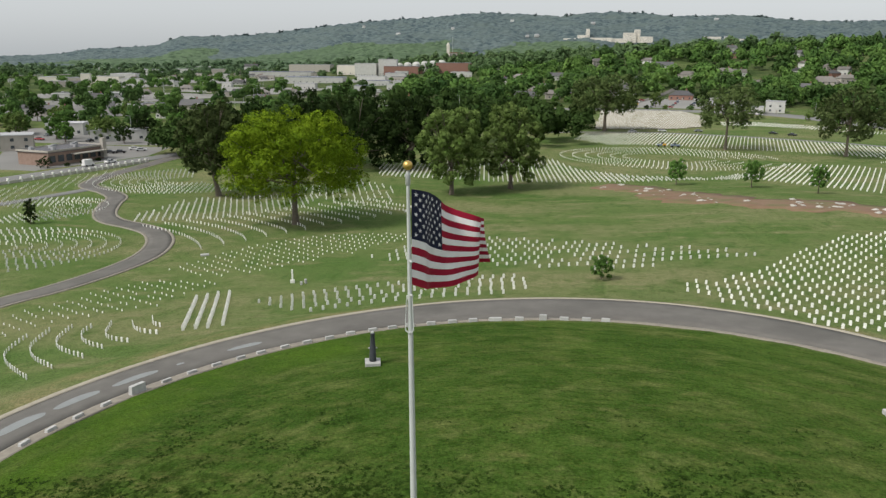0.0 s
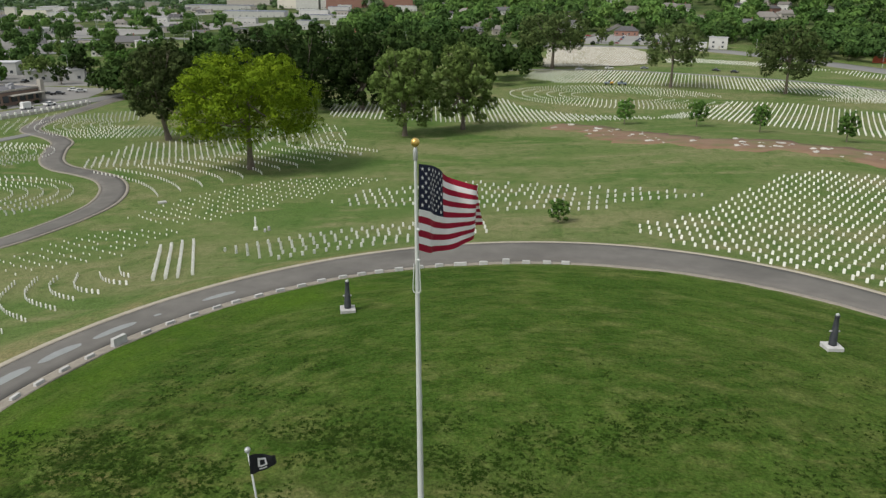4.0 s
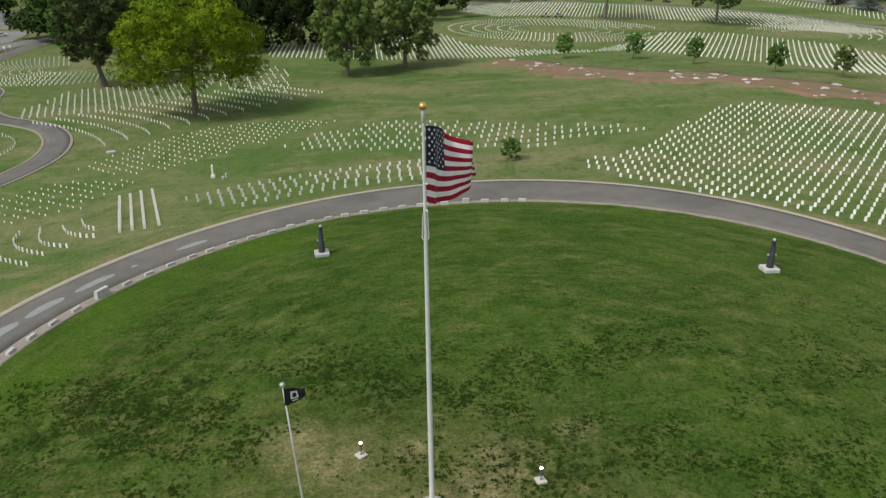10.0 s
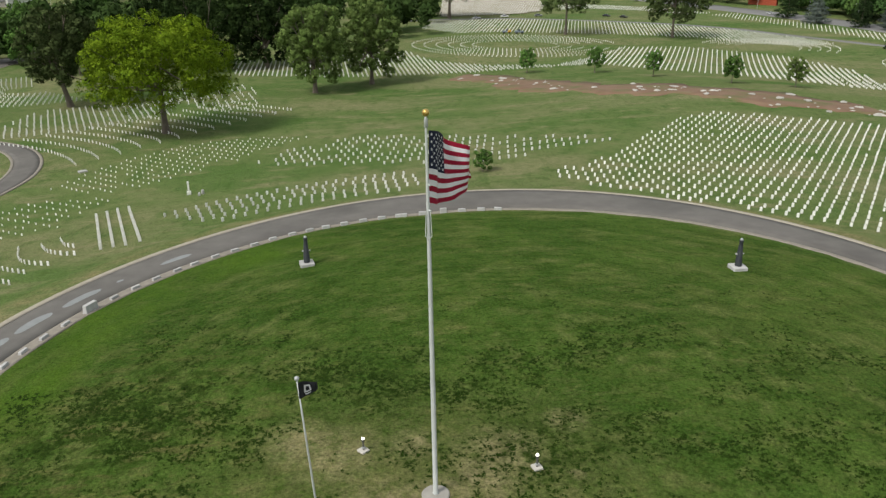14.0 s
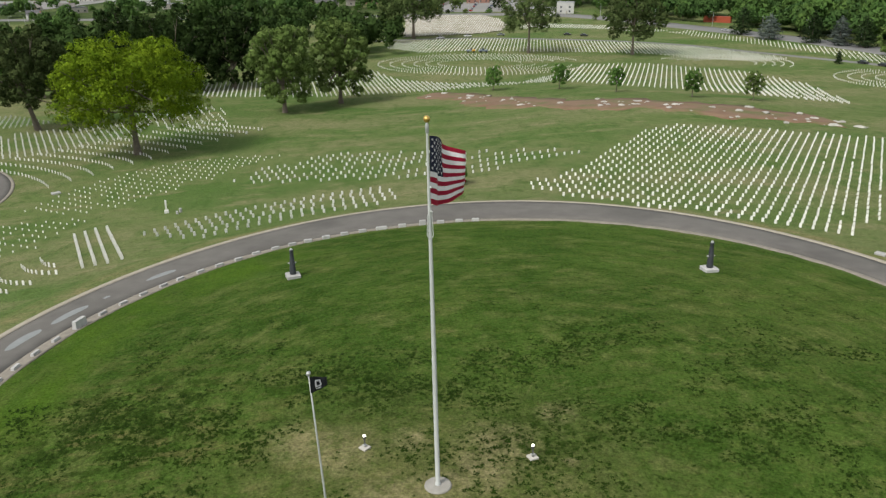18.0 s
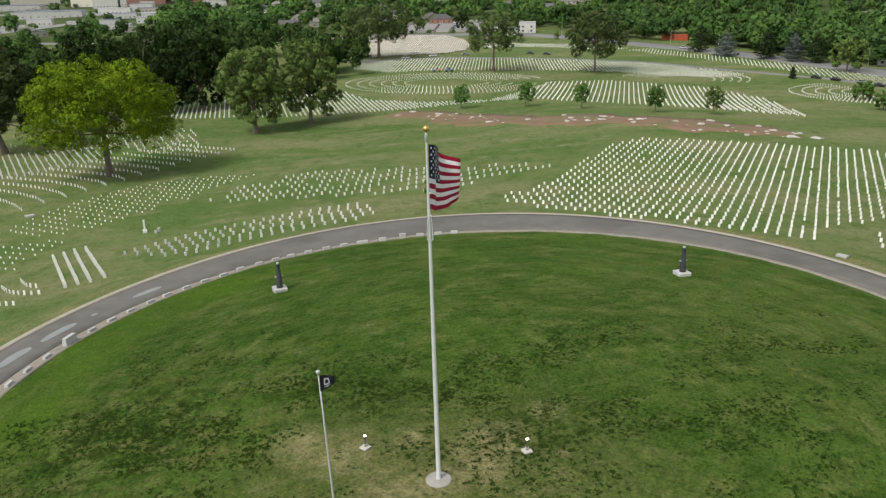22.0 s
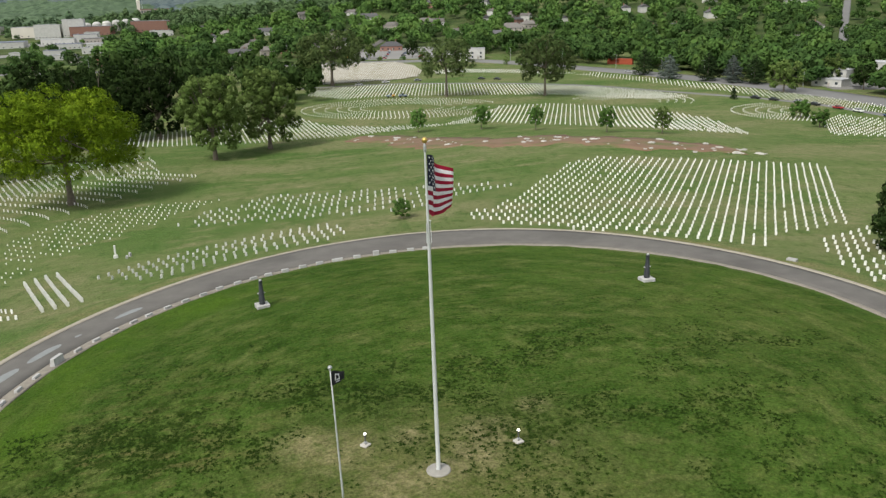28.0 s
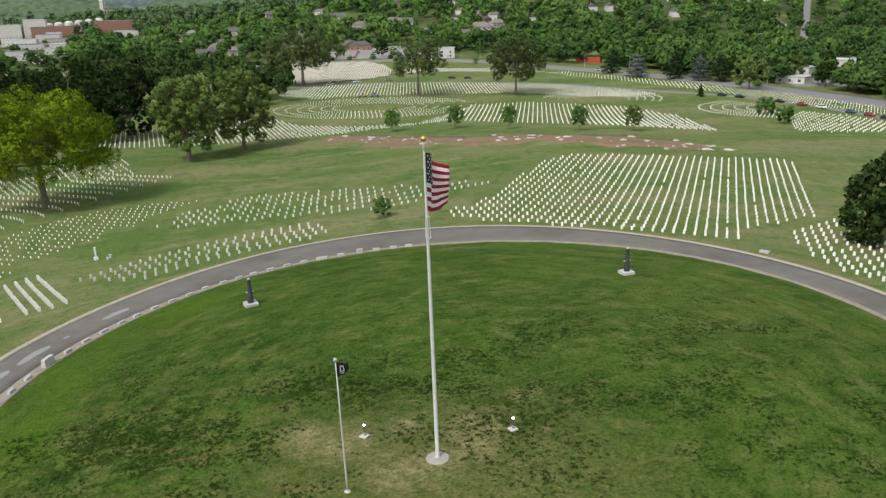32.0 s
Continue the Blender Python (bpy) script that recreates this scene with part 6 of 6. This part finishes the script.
# ---- small things on the lawns ----
mx, my = -41.1, 87.6
e = thing("grave_monument", mx, my, None, 0.3, "slender white stone post on a square base", "monument")
bm = bmesh.new()
box(bm, 0, 0, 0.2, 0.7, 0.7, 0.6, 0.03)
part("base", bm, MARBLE, e)
bm = bmesh.new()
box(bm, 0, 0, 1.3, 0.28, 0.28, 1.9, 0.03)
part("post", bm, MARBLE, e)
for x, y, w, h in ((-38.6, 87, 0.5, 0.7), (-38.9, 85.9, 0.5, 0.5), (55.6, 42.6, 1.3, 0.25), (-68.5, 110, 1.6, 0.3)):
    bm = bmesh.new()
    box(bm, 0, 0, h / 2 - 0.1, w, w * 0.7, h + 0.2, 0.04)
    ob = part("marker_stone", bm, BLOCK)
    ob.location = (x, y, ground_z(x, y))
    ob.rotation_euler = (0, 0, x)
    tagged(ob, "low pale stone marker set in the grass", "marker stone")

# clover and weed clumps in the lawn, low and dark
r = np.random.default_rng(9)
tufts = []
while len(tufts) < 10500:
    a, q = r.uniform(0, 2 * math.pi), 45.0 * math.sqrt(r.uniform())
    x, y = RC[0] + math.cos(a) * q, RC[1] + math.sin(a) * q
    if y < -16:
        continue
    thick = 0.6 * noise.noise(Vector((x * 0.09, y * 0.14, 3))) + 0.5 * noise.noise(Vector((x * 0.35, y * 0.35, 8)))
    thick += 0.30 * max(math.exp(-((x + 25) ** 2 + (y - 9) ** 2) / 90), math.exp(-((x + 5) ** 2 + (y - 12) ** 2) / 40), math.exp(-((x - 8) ** 2 + (y - 5) ** 2) / 30))
    if math.hypot(x - 1, y - 1) < 9 and r.uniform() < 0.4 or r.uniform() > (34 - y) / 22:
        continue
    if math.hypot(x - RC[0], y - RC[1]) > 35 and y > 16:
        continue
    if thick > r.uniform(-0.05, 0.45):
        tufts.append((x, y))
tv = np.zeros((len(tufts), 6, 3, 3))
for k, (x, y) in enumerate(tufts):
    g = ground_z(x, y)
    s = r.uniform(0.10, 0.27)
    ang = r.uniform(0, 6.28, 6)
    for i in range(6):
        c, n = math.cos(ang[i]), math.sin(ang[i])
        tv[k, i] = ((x - n * s * 0.45, y + c * s * 0.45, g - 0.02), (x + n * s * 0.45, y - c * s * 0.45, g - 0.02), (x + c * s * r.uniform(0.5, 1.3), y + n * s * r.uniform(0.5, 1.3), g + r.uniform(0.03, 0.08)))
tv = tv.reshape(-1, 3)
me = bpy.data.meshes.new("clover")
me.from_pydata(tv.tolist(), [], np.arange(len(tv)).reshape(-1, 3).tolist())
soft_normals(me, np.tile((0.0, 0.1, 1.0), (len(tv), 1)))
me.materials.append(leaf_material("clover_leaves", (0.021, 0.049, 0.006), (0.036, 0.070, 0.010), 0.3))
tagged(new("clover", me), "dark low clover clumps in the lawn", "clover", kind="stuff")
